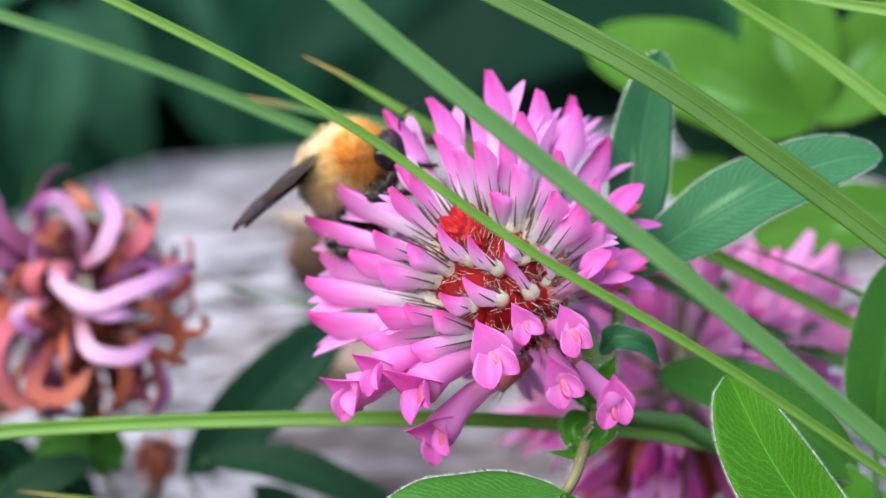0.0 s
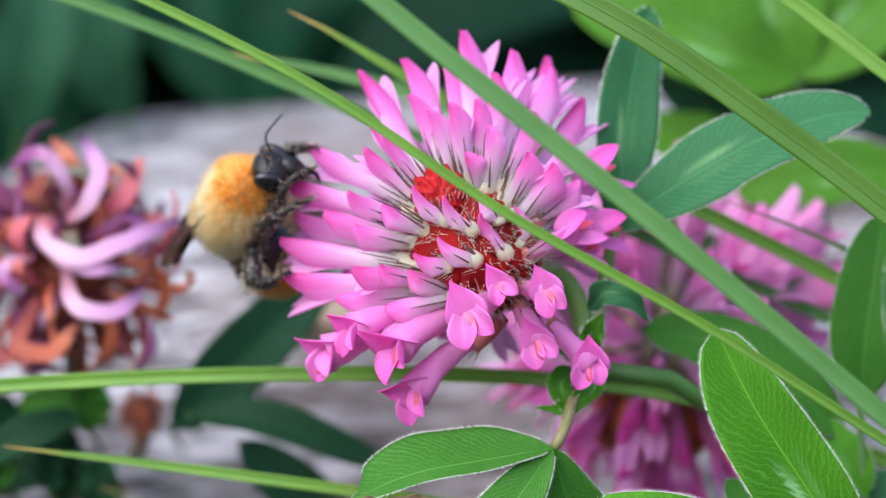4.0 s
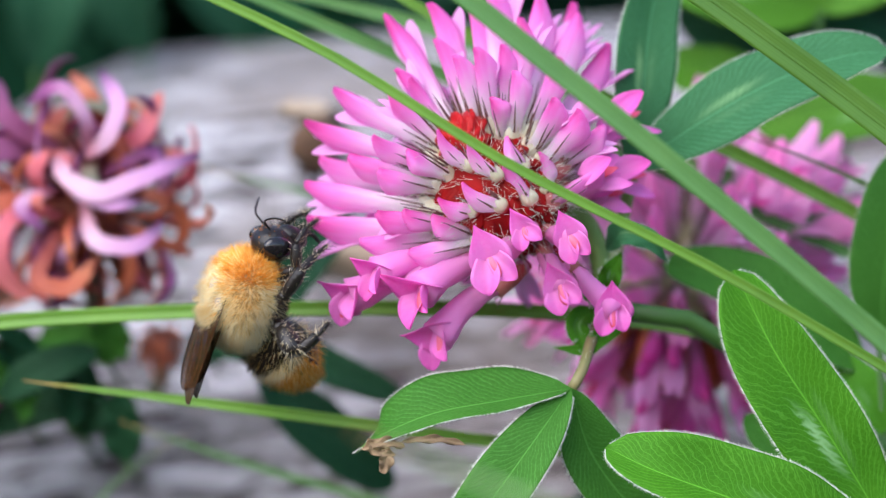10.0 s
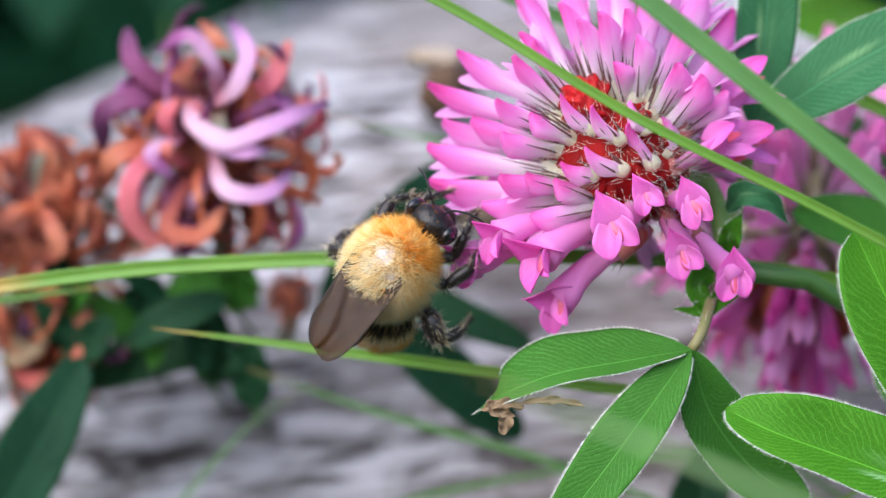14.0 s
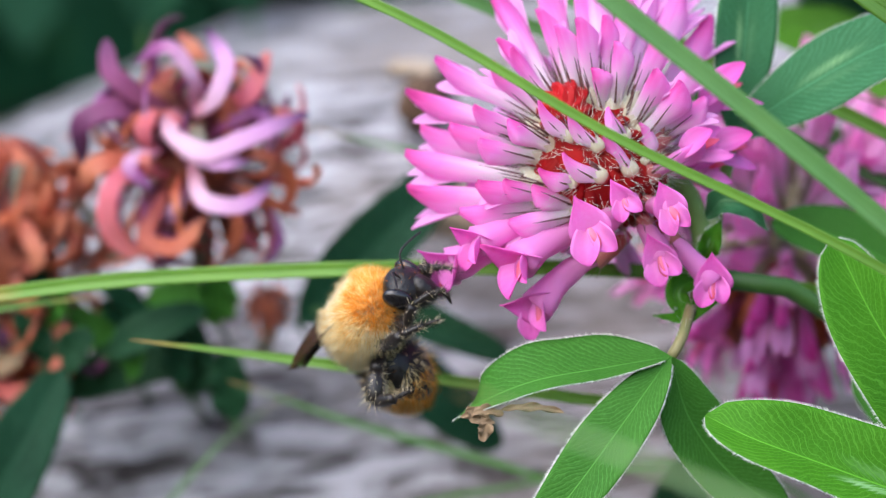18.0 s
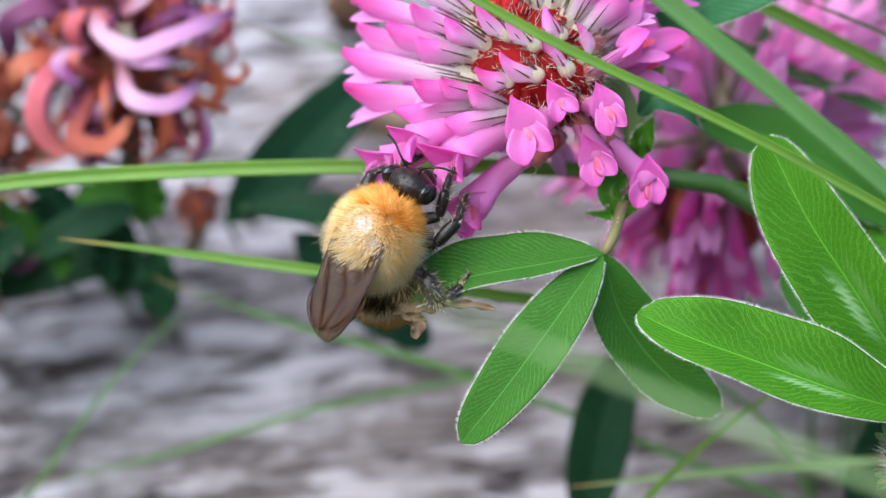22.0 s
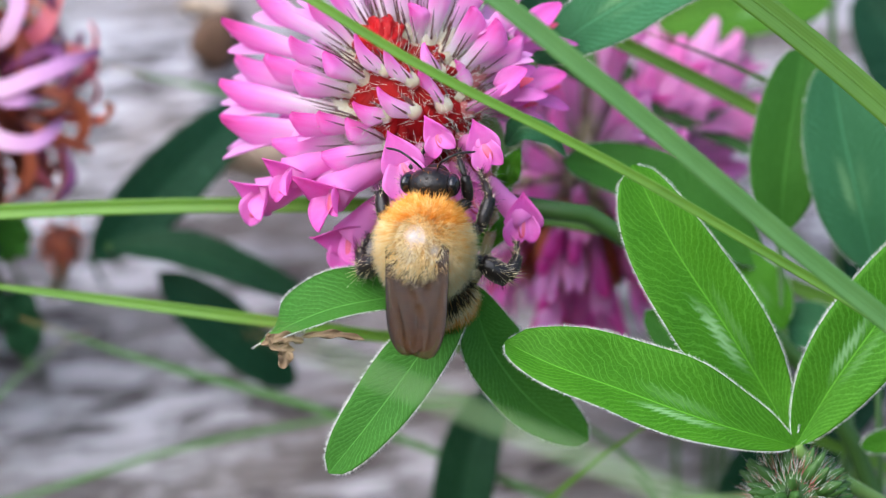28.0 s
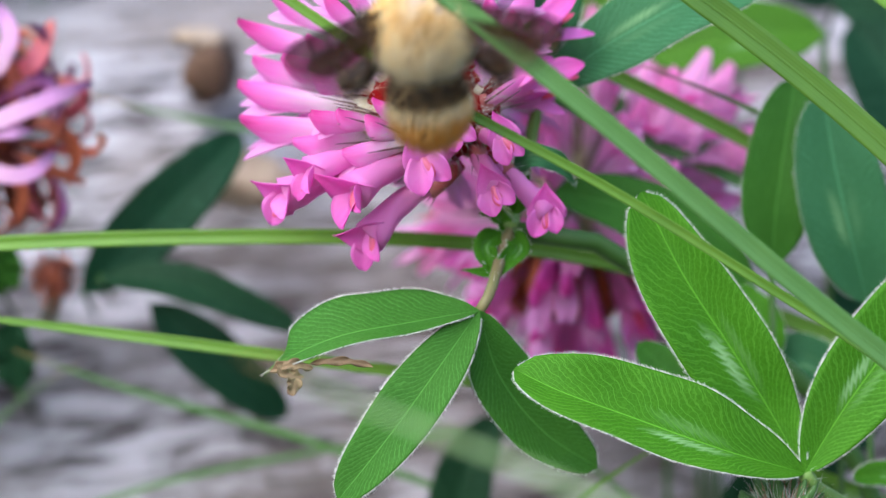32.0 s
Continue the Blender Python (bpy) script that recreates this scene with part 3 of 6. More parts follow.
    for i in range(6):
        s = i / 5
        ring = []
        for j in range(10):
            a = 2 * math.pi * j / 10
            r = w * (0.33 + 0.08 * math.sin(math.pi * (0.15 + 0.6 * s))) * (0.6 + 0.4 * min(1, s / 0.3))
            v = bm.verts.new(Vector((math.cos(a) * r * 1.06, math.sin(a) * r, -0.3 + s * zc + (0.25 * math.cos(5 * a) if i == 5 else 0))) / 1000)
            v[al] = s
            ring.append(v)
        cal.append(ring)
    skin(bm, cal, 1, caps=False)
    for k in range(teeth):
        a = 2 * math.pi * (k + 0.5) / teeth + rs.uniform(-0.15, 0.15)
        d = Vector((math.cos(a) * rs.uniform(0.02, 0.10), math.sin(a) * rs.uniform(0.02, 0.10), 1)).normalized()
        p = Vector((math.cos(a) * w * 0.40, math.sin(a) * w * 0.38, zc * 0.75)) / 1000
        ln = tooth_len * rs.uniform(0.75, 1.2) / 1000
        tube(bm, [p, p + d * ln * 0.35, p + d * ln * 0.75, p + d * ln], [0.00010, 0.00008, 0.000045, 0.000012], 5, (0.3, 1, 0.1), mat=2)
        for q in range(5):
            h = Vector((rs.uniform(-1, 1), rs.uniform(-1, 1), rs.uniform(0, 0.8))).normalized()
            spike(bm, p + d * ln * rs.random(), h * rs.uniform(0.3, 0.8) / 1000, 0.000016, 4)
    for k in range(20):
        a, z = rs.uniform(0, 6.283), rs.uniform(-0.2, zc)
        d = Vector((math.cos(a), math.sin(a), rs.uniform(0.2, 1.1))).normalized()
        spike(bm, Vector((math.cos(a) * w * 0.5, math.sin(a) * w * 0.46, z)) / 1000, d * rs.uniform(0.5, 1.2) / 1000, 0.000018, 4)
    return bm


FLORET_MATS = [M["petal"], M["calyx"], M["tooth"], M["keel"], M["hair_white"], M["petal_pale"]]
OLD_MATS = [M["petal_old"], M["calyx_old"], M["tooth"], M["keel"], M["hair_white"], M["petal_pale"]]
BACK_MATS = [M["petal_back"], M["calyx"], M["tooth"], M["keel"], M["hair_white"], M["petal_back"]]


def gaping_bm(size, foot, seed, forward=0.0):
    """A pea-like flower seen into its mouth, which lies in the origin: the hooded banner up +x, two wings and a red keel below it, and a tube back to its foot; forward lays the petals along the tube. Metres."""
    rs = random.Random(seed)
    bm = bmesh.new()
    al, ac = layers(bm)
    foot = Vector(foot)
    out = -foot.normalized()
    sag = Vector((-0.10 * size * forward, 0, 0))
    line = spline([foot, foot * 0.66 - sag, foot * 0.34 + Vector((0.02 * size, 0, -0.05 * size)) - sag, Vector((0.02 * size, 0, -0.06 * size))], 9)
    before = len(bm.verts)
    tube(bm, line, [size * (0.12 + 0.12 * (k / 9) ** (1 + forward) + 0.05 * forward * k / 9) for k in range(10)], 12, (1, 0, 0))
    bm.verts.ensure_lookup_table()
    for v in bm.verts[before:]:
        v.co += noise.noise(v.co * 700 + Vector((seed, 0, 0))) * 0.06 * size * (v.co - foot).normalized().orthogonal()
        v[al] = 0.15 + 0.45 * (1 - min(1.0, v.co.length / foot.length))
    #         root            way              length width cup  curl  material tones        pointed
    lobes = [((-0.02, 0.00, -0.06), (0.95, 0.0, 0.30), 0.64, 0.40, 0.50, 0.10, 0, (0.55, 0.95), True),
             ((0.10, 0.07, 0.00), (-0.85, 0.34, 0.36), 0.52, 0.22, 0.75, 0.16, 0, (0.50, 0.82), False),
             ((0.10, -0.07, 0.00), (-0.85, -0.26, 0.36), 0.48, 0.20, 0.75, 0.16, 0, (0.50, 0.78), False),
             ((0.12, 0.01, 0.06), (-0.85, 0.04, 0.42), 0.36, 0.085, -0.5, 0.10, 3, (0.30, 0.62), False)]
    for p, d, ln, wd, cup, curl, mt, tones, pointed in lobes:
        p = Vector(p) * size - out * (0.24 * forward * size)
        d = (Vector(d) + Vector((rs.uniform(-.12, .12), rs.uniform(-.16, .16), rs.uniform(-.08, .08))) + out * forward).normalized()
        ln, wd = ln * size * (1 + 0.25 * forward) * rs.uniform(0.92, 1.08), wd * size * rs.uniform(0.9, 1.1)
        side = d.cross(Vector((0, 0, 1))).normalized()
        nm = side.cross(d)
        if nm.z < 0:
            nm = -nm
        rows = []
        for i in range(12):
            t = i / 11
            if pointed:
                hw = wd * (0.62 + 0.38 * math.sin(math.pi * min(1.0, 0.1 + 0.9 * t))) * max(0.03, 1 - t ** 1.7)
            else:
                hw = wd * (0.55 + 0.45 * math.sin(math.pi * 0.7 * t)) * max(0.06, 1 - max(0.0, (t - 0.5) / 0.5) ** 2.2) ** 0.5
            top, bot = [], []
            for j in range(-4, 5):
                a = j / 4
                q = p + d * (ln * t) + side * (a * hw) + nm * (cup * hw * (abs(a) ** 1.5) - curl * ln * t * t + 0.03 * size * math.sin(5 * t + 2 * a + seed) * abs(a))
                puff = (0.07 if mt == 0 else 0.42) * wd * math.sqrt(max(0.02, 1 - a * a)) * max(0.2, 1 - (2 * t - 1) ** 2)
                for lst, dz in ((top, puff), (bot, -puff)):
                    v = bm.verts.new(q + nm * dz)
                    v[al], v[ac] = tones[0] + (tones[1] - tones[0]) * t, a
                    lst.append(v)
            rows.append(top + bot[::-1])
        skin(bm, rows, mt)
    # hairy calyx at the foot
    tube(bm, [foot * 1.04, foot * 0.86, foot * 0.66], [0.10 * size, 0.16 * size, 0.165 * size], 10, (1, 0, 0), mat=1)
    for k in range(5):
        e = (out.orthogonal() * math.cos(k * 1.256) + out.cross(out.orthogonal()) * math.sin(k * 1.256)).normalized()
        spike(bm, foot * 0.68 + e * 0.15 * size, (out * 0.8 + e * 0.35) * 0.0016, 0.00007, 2)
    for k in range(40):
        e = Vector((rs.gauss(0, 1), rs.gauss(0, 1), rs.gauss(0, 1))).normalized()
        spike(bm, foot * rs.uniform(0.66, 0.95) + e * 0.13 * size, (e + out * 0.5) * rs.uniform(0.0005, 0.0011), 0.000016, 4)
    return bm


def aim_z(d, towards):
    """A turn whose z goes along d and whose x leans towards the given way."""
    z = Vector(d).normalized()
    x = (Vector(towards) - z * z.dot(Vector(towards)))
    x = x.normalized() if x.length > 1e-4 else z.orthogonal().normalized()
    y = z.cross(x)
    return Matrix((x, y, z)).transposed()


PX = 0.0000435


def build_head(plant, base, at):
    """The flower head: a red heart of young calyces with florets all round it. Places are in grid steps from its middle, depths in mm."""
    bm = bmesh.new()
    layers(bm)
    blob(bm, (0, 0, 0), (0.0046, 0.0050, 0.0048), mat=2, wob=0.08)
    top = Vector((-52 * PX, -0.0026, 88 * PX))
    blob(bm, top, (0.0021, 0.0022, 0.0023), u=48, v=36, wob=0.16)
    for v in bm.verts:
        if (v.co - top).length < 0.0032:
            d = (v.co - top).normalized()
            v.co += d * (0.00022 * math.sin(11 * math.atan2(d.x, d.z) + 3 * d.y) + 0.00018 * noise.noise(d * 5))
    rs = random.Random(5)
    for centre, r, count, fat, mt in ((Vector((0, 0, 0)), 0.0044, 110, 0.00055, 2),):
        for k in range(count):
            d = Vector((rs.gauss(0, 1), -abs(rs.gauss(0, 1)), rs.gauss(0, 1))).normalized()
            e = (d * 0.04 + (d - Vector((-0.25, -0.8, 0.5))).normalized() * 0.9).normalized()
            p = centre + d * r
            tube(bm, [p - e * fat * 3, p + e * fat, p + e * fat * 2.2, p + e * fat * 3.2], [fat, fat, fat * 0.8, fat * 0.3], 10, d.orthogonal(), mat=mt)
    for k in range(900):
        d = Vector((rs.gauss(0, 1), -abs(rs.gauss(0, 1)), rs.gauss(0, 1))).normalized()
        spike(bm, d * 0.0062, (d + Vector((rs.uniform(-.5, .5), rs.uniform(-.5, .5), rs.uniform(-.5, .5)))).normalized() * rs.uniform(0.001, 0.0021), 0.000018, 1)
    head = part("flower_head", bm, [M["core"], M["hair_white"], M["core_dark"]], plant, "pink clover head, dark red at its heart, with open and closed florets")
    head.location = at - base
    rj = random.Random(31)

    def put(tx, ty, fx, fy, size, kind, back=0.0, bend=0.02, wings=1.0, old=False, lean=(-0.60, -0.45, 0.75)):
        """A floret from its foot on the heart to the tip of its banner; size is its greatest height, back sets it deeper."""
        r, q = math.hypot(tx, ty), math.hypot(fx, fy)
        T = Vector((tx * PX, (3.0 + back) / 1000 - 0.66 * math.sqrt(max(0.0, 345.0 ** 2 - r * r)) * PX, -ty * PX))
        k, depth = 1.0 if kind == "bud" else min(1.0, 86.0 / q), 122.0 if kind == "bud" else 98.0
        F = Vector((fx * k * PX, back / 1000 - math.sqrt(max(0.0, depth ** 2 - (q * k) ** 2)) * PX, -fy * k * PX))
        T.y = max(T.y, F.y - (0.35 if kind == "bud" else 0.6) * math.hypot(T.x - F.x, T.z - F.z))
        d = T - F
        turn = aim_z(d, Vector(lean) + Vector((rj.uniform(-.12, .12), rj.uniform(-.12, .12), rj.uniform(-.1, .1))))
        me = mesh_of("floret", floret_bm(d.length * 1000, size * (0.034 if kind == "bud" else 0.0355), bend, kind, rj.randrange(900), 4 if kind == "bud" else 5, 1.3 if kind == "bud" else 2.4 if old else 3.2, wings), OLD_MATS if old or kind == "open" else FLORET_MATS)
        ob = part("floret", me, None, head)
        ob.matrix_basis = Matrix.Translation(F) @ turn.to_4x4()

    # long florets of the upper side, with pale wings beside the banner
    for row in ((-199, -316, -100, -150, 62, "shut"), (-122, -336, -45, -170, 66, "shut"), (-44, -321, 5, -170, 54, "shut", 2), (-17, -388, 35, -190, 72, "shut"), (41, -310, 60, -185, 54, "shut"),
                (76, -353, 80, -175, 72, "shut"), (148, -321, 110, -160, 66, "shut"), (140, -345, 125, -165, 56, "shut", 4), (204, -268, 150, -130, 58, "shut", 3), (-178, -215, -110, -120, 44, "shut", 1),
                (-185, -175, -115, -100, 40, "shut")):
        put(*row)
    # florets that point sideways over the bee's perch
    for row in ((-289, -183, -105, -92, 62, "shut"), (-342, -125, -95, -45, 60, "shut"), (-314, -58, -90, 5, 66, "shut", 4, 0.04), (-259, -63, -90, -5, 54, "shut", 2, 0.04, 0), (-339, -13, -85, 45, 66, "shut"),
                (-334, 50, -75, 92, 66, "shut"), (-238, 88, -48, 96, 54, "shut", 1), (-150, 104, -14, 100, 52, "shut", 0)):
        put(*row)
    # open florets of the older side
    for row in ((268, -192, 120, -20, 60, "open"), (205, -65, 85, 40, 58, "open"), (285, -60, 125, 15, 58, "open", 2),
                (230, -20, 120, 40, 52, "open", 3)):
        put(*row, lean=(-0.2, -0.9, 0.5))
    # short florets of the inner rows
    for row in ((-207, 37, -85, 76, 52, "shut", 0, 0.1, 0.6), (-159, 32, -60, 62, 44, "shut", 0, 0.1, 0), (-109, 42, -15, 84, 46, "shut", 0, 0.12, 0), (-154, -73, -70, -22, 46, "shut", 0, 0.1, 0), (-204, -38, -85, -5, 52, "shut", 0, 0.1, 0),
                (-214, -98, -100, -50, 48, "shut", 0, 0.1, 0), (31, -213, 40, -110, 46, "shut", 0, 0.08, 0), (101, -166, 75, -80, 54, "shut", 0, 0.1, 0.5), (146, -146, 105, -58, 58, "shut", 0, 0.1, 0), (-9, -165, 15, -95, 42, "shut", 0, 0.08, 0)):
        put(*row)
    for row in ((-39, -253, -10, -140, 52, "shut", 0, 0.06, 0.5), (-75, -240, -40, -135, 46, "shut", 0, 0.06, 0), (178, -190, 120, -90, 52, "shut", 1, 0.08, 0.7), (-150, -200, -85, -115, 42, "shut", 0, 0.06, 0), (10, -260, 25, -150, 48, "shut", 1, 0.05, 0.5),
                (110, -240, 90, -140, 52, "shut", 1, 0.06, 0.7), (190, -120, 110, -35, 50, "shut", 1, 0.08, 0.8), (-110, -270, -60, -140, 48, "shut", 2, 0.06, 0.5)):
        put(*row)
    # buds that stand on the heart
    for row in ((-99, 12, -34, 34, 46, "bud"), (-101, -108, -38, -40, 40, "bud"), (-47, -88, 8, -24, 40, "bud"), (-57, -16, 16, 28, 44, "bud"), (18, -58, 66, 18, 50, "bud"), (21, -98, 52, -44, 44, "bud"), (78, -70, 90, 0, 42, "bud", 1)):
        put(*row, bend=0.14, lean=(-0.5, -0.3, 0.8))
    # fading florets on the lower side, which open towards the viewer: tip of the banner, lowest point, foot
    ahead, aside = Vector((-0.10, -1, -0.25)), Vector((-0.62, -0.62, -0.45))
    for tip, low, foot, y, gaze in (((-42, 66), (30, 164), (52, 84), -0.0078, ahead), ((32, 30), (72, 96), (74, 62), -0.0074, ahead), ((108, 34), (160, 118), (86, 70), -0.0070, ahead),
                              ((94, 122), (142, 210), (84, 92), -0.0052, ahead), ((206, 158), (224, 254), (110, 104), -0.0034, ahead),
                                    ((-158, 226), (-62, 290), (56, 132), -0.0030, aside), ((-300, 142), (-226, 228), (-6, 118), -0.0026, aside), ((-176, 126), (-100, 222), (16, 112), -0.0056, aside),
                                    ((-246, 104), (-186, 180), (-16, 104), -0.0048, aside)):
        T, B = Vector((tip[0] * PX, y, -tip[1] * PX)), Vector((low[0] * PX, y, -low[1] * PX))
        P = T.lerp(B, 0.60)
        axis = (T - B).normalized()
        face = (gaze - axis * gaze.dot(axis)).normalized()
        turn = Matrix((axis, face.cross(axis), face)).transposed()
        F = Vector((foot[0] * PX, -0.0016, -foot[1] * PX))
        ob = part("floret", mesh_of("floret", gaping_bm((T - B).length, turn.transposed() @ (F - P), rj.randrange(900), 0.9 if gaze is aside else 0.0), OLD_MATS), None, head, "magenta floret with an open mouth")
        ob.matrix_basis = Matrix.Translation(P) @ turn.to_4x4()
    # florets round the hidden back
    hidden = {}
    for k, el in enumerate((20, 45, 68)):
        count = int(14 * math.cos(radians(el))) + 2
        for j in range(count):
            a = radians(j * 360 / count + 11 * k)
            r = 250 * math.cos(radians(el))
            T = Vector((r * math.cos(a) * PX, 0.0105 * math.sin(radians(el)) + 0.003, -r * math.sin(a) * PX))
            if r * math.sin(a) > 170 and el < 40:
                continue
            F = T * 0.36
            key = (k, j % 3)
            if key not in hidden:
                hidden[key] = mesh_of("floret", floret_bm((T - F).length * 1000, 1.9, 0.06, "shut", 70 + j % 3 + 3 * k), FLORET_MATS)
            ob = part("floret", hidden[key], None, head)
            ob.matrix_basis = Matrix.Translation(F) @ aim_z(T - F, (-0.5, -0.3, 0.8)).to_4x4()
    return head


def stalk(bm, pts, r0, r1, n=18, hairs=60, seed=3, mat=0, hair_mat=1):
    line = spline(pts, n)
    tube(bm, line, [r0 + (r1 - r0) * i / n for i in range(n + 1)], 9, mat=mat)
    rs = random.Random(seed)
    for k in range(hairs):
        i = rs.randrange(n)
        d = Vector((rs.uniform(-1, 1), rs.uniform(-1, 0.3), rs.uniform(-1, 1))).normalized()
        spike(bm, line[i].lerp(line[i + 1], rs.random()) + d * r0 * 0.8, d * rs.uniform(0.0004, 0.001), 0.00002, hair_mat)


def build_clover():
    """The clover in bloom: stem, flower head, two three-part leaves, a pair of upper leaflets and small bracts."""
    base = Vector((0.052, 0.010, 0.0))
    plant = tagged(new("clover_plant"), "flowering clover with a pink head and hairy green leaves", "plant")
    plant.location = base
    node = g(1055, 730, 6)
    G = lambda *p: g(*p) - base
    bm = bmesh.new()
    stalk(bm, [Vector((0, 0, 0)), G(1900, 2400, 12), G(1500, 930, 12), G(1270, 795, 9), G(1120, 715, 7), node - base], 0.00075, 0.0008, 40, 260)
    part("stem", bm, [M["stem_dark"], M["hair_white"]], plant)
    bm = bmesh.new()
    stalk(bm, [node - base, G(1052, 650, 8), G(1030, 585, 8), G(900, 530, 6)], 0.00085, 0.0008, 20, 60)
    part("flower_stalk", bm, [M["stem"], M["hair_white"]], plant)
    head = build_head(plant, base, g(853, 512, 4))

    # the lower leaf
    leaf = part("leaf", (lambda b_: (stalk(b_, [node - base, G(1035, 790, 3), G(1008, 862, 0), G(1000, 874, 0)], 0.0005, 0.00042, 12, 30), b_)[1])(bmesh.new()), [M["stem_red"], M["hair_white"]], plant, "green leaf of three hairy leaflets on a reddish stalk")
    j = g(1000, 872, -0.5)
    leaflet("leaflet", leaf, base, [j, g(880, 893, -2), g(745, 920, -3), g(650, 962, -2), g(618, 985, 0)], 1.3, 3.7, "leaf", (0.1, -0.75, 0.9), fold=0.10, seed=2, hairs=420)
    leaflet("leaflet", leaf, base, [j, g(920, 985, -3), g(830, 1108, -4), g(749, 1209, -3)], 2.5, 2.5, "leaf", (-0.2, -1, 0.35), fold=0.22, seed=3, hairs=420, wide=0.95)
    leaflet("leaflet", leaf, base, [j, g(1035, 985, 1), g(1112, 1085, 2), g(1210, 1152, 3)], 2.9, 2.9, "leaf", (0.1, -0.9, 0.6), fold=0.2, seed=4, hairs=420, wide=0.95)
    # eaten brown rim of the first leaflet
    for pts, w, sd in (([g(628, 980, -3), g(668, 968, -3.4), g(705, 975, -3.2)], 0.42, 31), ([g(662, 975, -3.2), g(672, 1000, -3.4), g(664, 1022, -3.2)], 0.55, 32), ([g(700, 966, -3.1), g(745, 962, -3.4), g(790, 966, -3.0), g(812, 972, -3)], 0.30, 33), ([g(640, 960, -3.2), g(655, 985, -3.5), g(690, 990, -3.2)], 0.34, 34)):
        part("eaten_rim", leaflet_bm([p - base for p in pts], w / 1000, w / 1000, (0.2, -1, 0.4), fold=0.5, wave=0.9, hairs=0, seed=sd), M["dead_leaf"], leaf, "dry brown eaten leaf edge")

    # the larger leaf beside it
    leaf = part("leaf", (lambda b_: (stalk(b_, [G(1900, 2300, 14), G(1780, 1300, 6), G(1668, 1228, 2), G(1600, 1190, 0), G(1578, 1162, -2)], 0.0008, 0.0006, 24, 80), b_)[1])(bmesh.new()), [M["stem"], M["hair_white"]], plant, "bright green leaf of three leaflets with pale marks")
    kk = g(1578, 1162, -2)
    leaflet("leaflet", leaf, base, [kk, g(1434, 1121, -5), g(1264, 1060, -6), g(1130, 1010, -6), g(1062, 976, -4.5)], 3.2, 3.7, "leaf_mark", (0.0, -1, 0.7), fold=0.50, seed=5, hairs=600, wide=0.95)
    leaflet("leaflet", leaf, base, [kk, g(1522, 1060, -1), g(1462, 962, -1.5), g(1357, 800, -1.5), g(1288, 662, -0.5)], 4.3, 2.9, "leaf_mark", (-0.1, -1, 0.4), fold=0.58, seed=6, hairs=600, wide=0.95)
    leaflet("leaflet", leaf, base, [kk, g(1640, 1060, -2), g(1740, 920, -2), g(1840, 770, 0)], 3.5, 3.3, "leaf_mark", (0.1, -1, 0.4), fold=0.34, seed=7, hairs=500, wide=0.95)

    # leaflets that stand behind the flower head
    leaf = part("leaf", (lambda b_: (stalk(b_, [node - base, G(1085, 600, 9), G(1110, 480, 9)], 0.0006, 0.0005, 14, 30), b_)[1])(bmesh.new()), [M["stem"], M["hair_white"]], plant, "blue-green leaf behind the flower head")
    q = g(1110, 480, 9)
    leaflet("leaflet", leaf, base, [q, g(1230, 400, 7), g(1390, 315, 6), g(1500, 280, 6), g(1562, 275, 6)], 3.1, 3.4, "leaf_blue", (-0.1, -1, 0.7), fold=0.16, seed=9, hairs=420)
    leaflet("leaflet", leaf, base, [q, g(1125, 360, 9), g(1140, 220, 10), g(1170, 90, 11)], 2.6, 2.4, "leaf_blue", (0.3, -1, 0.2), fold=0.2, seed=10, hairs=300)

    # bracts at the node
    for pts, w, sd in (([g(1062, 625, 5), g(1095, 600, 3), g(1130, 606, 3), g(1172, 650, 4)], 1.0, 11), ([g(1062, 700, 5), g(1075, 660, 4), g(1090, 630, 4)], 0.9, 12), ([node, g(1010, 760, 4), g(1020, 800, 3), g(968, 800, 3)], 0.9, 13), ([node, g(1070, 765, 4), g(1045, 790, 3), g(1020, 830, 3)], 0.9, 14), ([node, g(1030, 705, 5), g(1000, 700, 4)], 0.7, 15)):
        part("bract", leaflet_bm([p - base for p in pts], w / 1000, w / 1000, (0, -1, 0.3), fold=0.5, wave=0.35, seed=sd, hairs=60, point=1.0, wide=0.75), [M["leaf_blue" if sd == 11 else "leaf_mark"], M["hair_white"]], plant)
    return plant, head


def build_young_bud():
    """A young flower head, still green and woolly."""
    c = g(1574, 1268, -1)
    root = Vector((c.x + 0.006, c.y, 0))
    bud = tagged(new("clover_bud"), "young green clover head with woolly pinkish hairs", "flower")
    bud.location = root
    bm = bmesh.new()
    stalk(bm, [Vector((0, 0, 0)), Vector((0.002, 0, c.z * 0.6)), c - root], 0.0009, 0.0008)
    part("stalk", bm, [M["stem"], M["hair_white"]], bud)
    bm = bmesh.new()
    layers(bm)
    rs = random.Random(4)
    blob(bm, c - root, (0.0027, 0.0027, 0.0026), wob=0.15)
    for k in range(70):
        d = Vector((rs.gauss(0, 1), rs.gauss(0, 1), rs.gauss(0.4, 1))).normalized()
        p = c - root + d * 0.0021
        tube(bm, [p, p + d * 0.0014, p + d * 0.0026], [0.0006, 0.0006, 0.0001], 6, d.orthogonal())
    for k in range(1000):
        d = Vector((rs.gauss(0, 1), rs.gauss(0, 1), rs.gauss(0.4, 1))).normalized()
        spike(bm, c - root + d * 0.0030, (d + Vector((rs.uniform(-.4, .4), 0, rs.uniform(-.2, .6)))) * rs.uniform(0.0008, 0.0018), 0.000022, 1 if k % 3 else 2)
    part("calyx", bm, [M["stem_dark"], M["hair_white"], M["wilt_pink"]], bud)


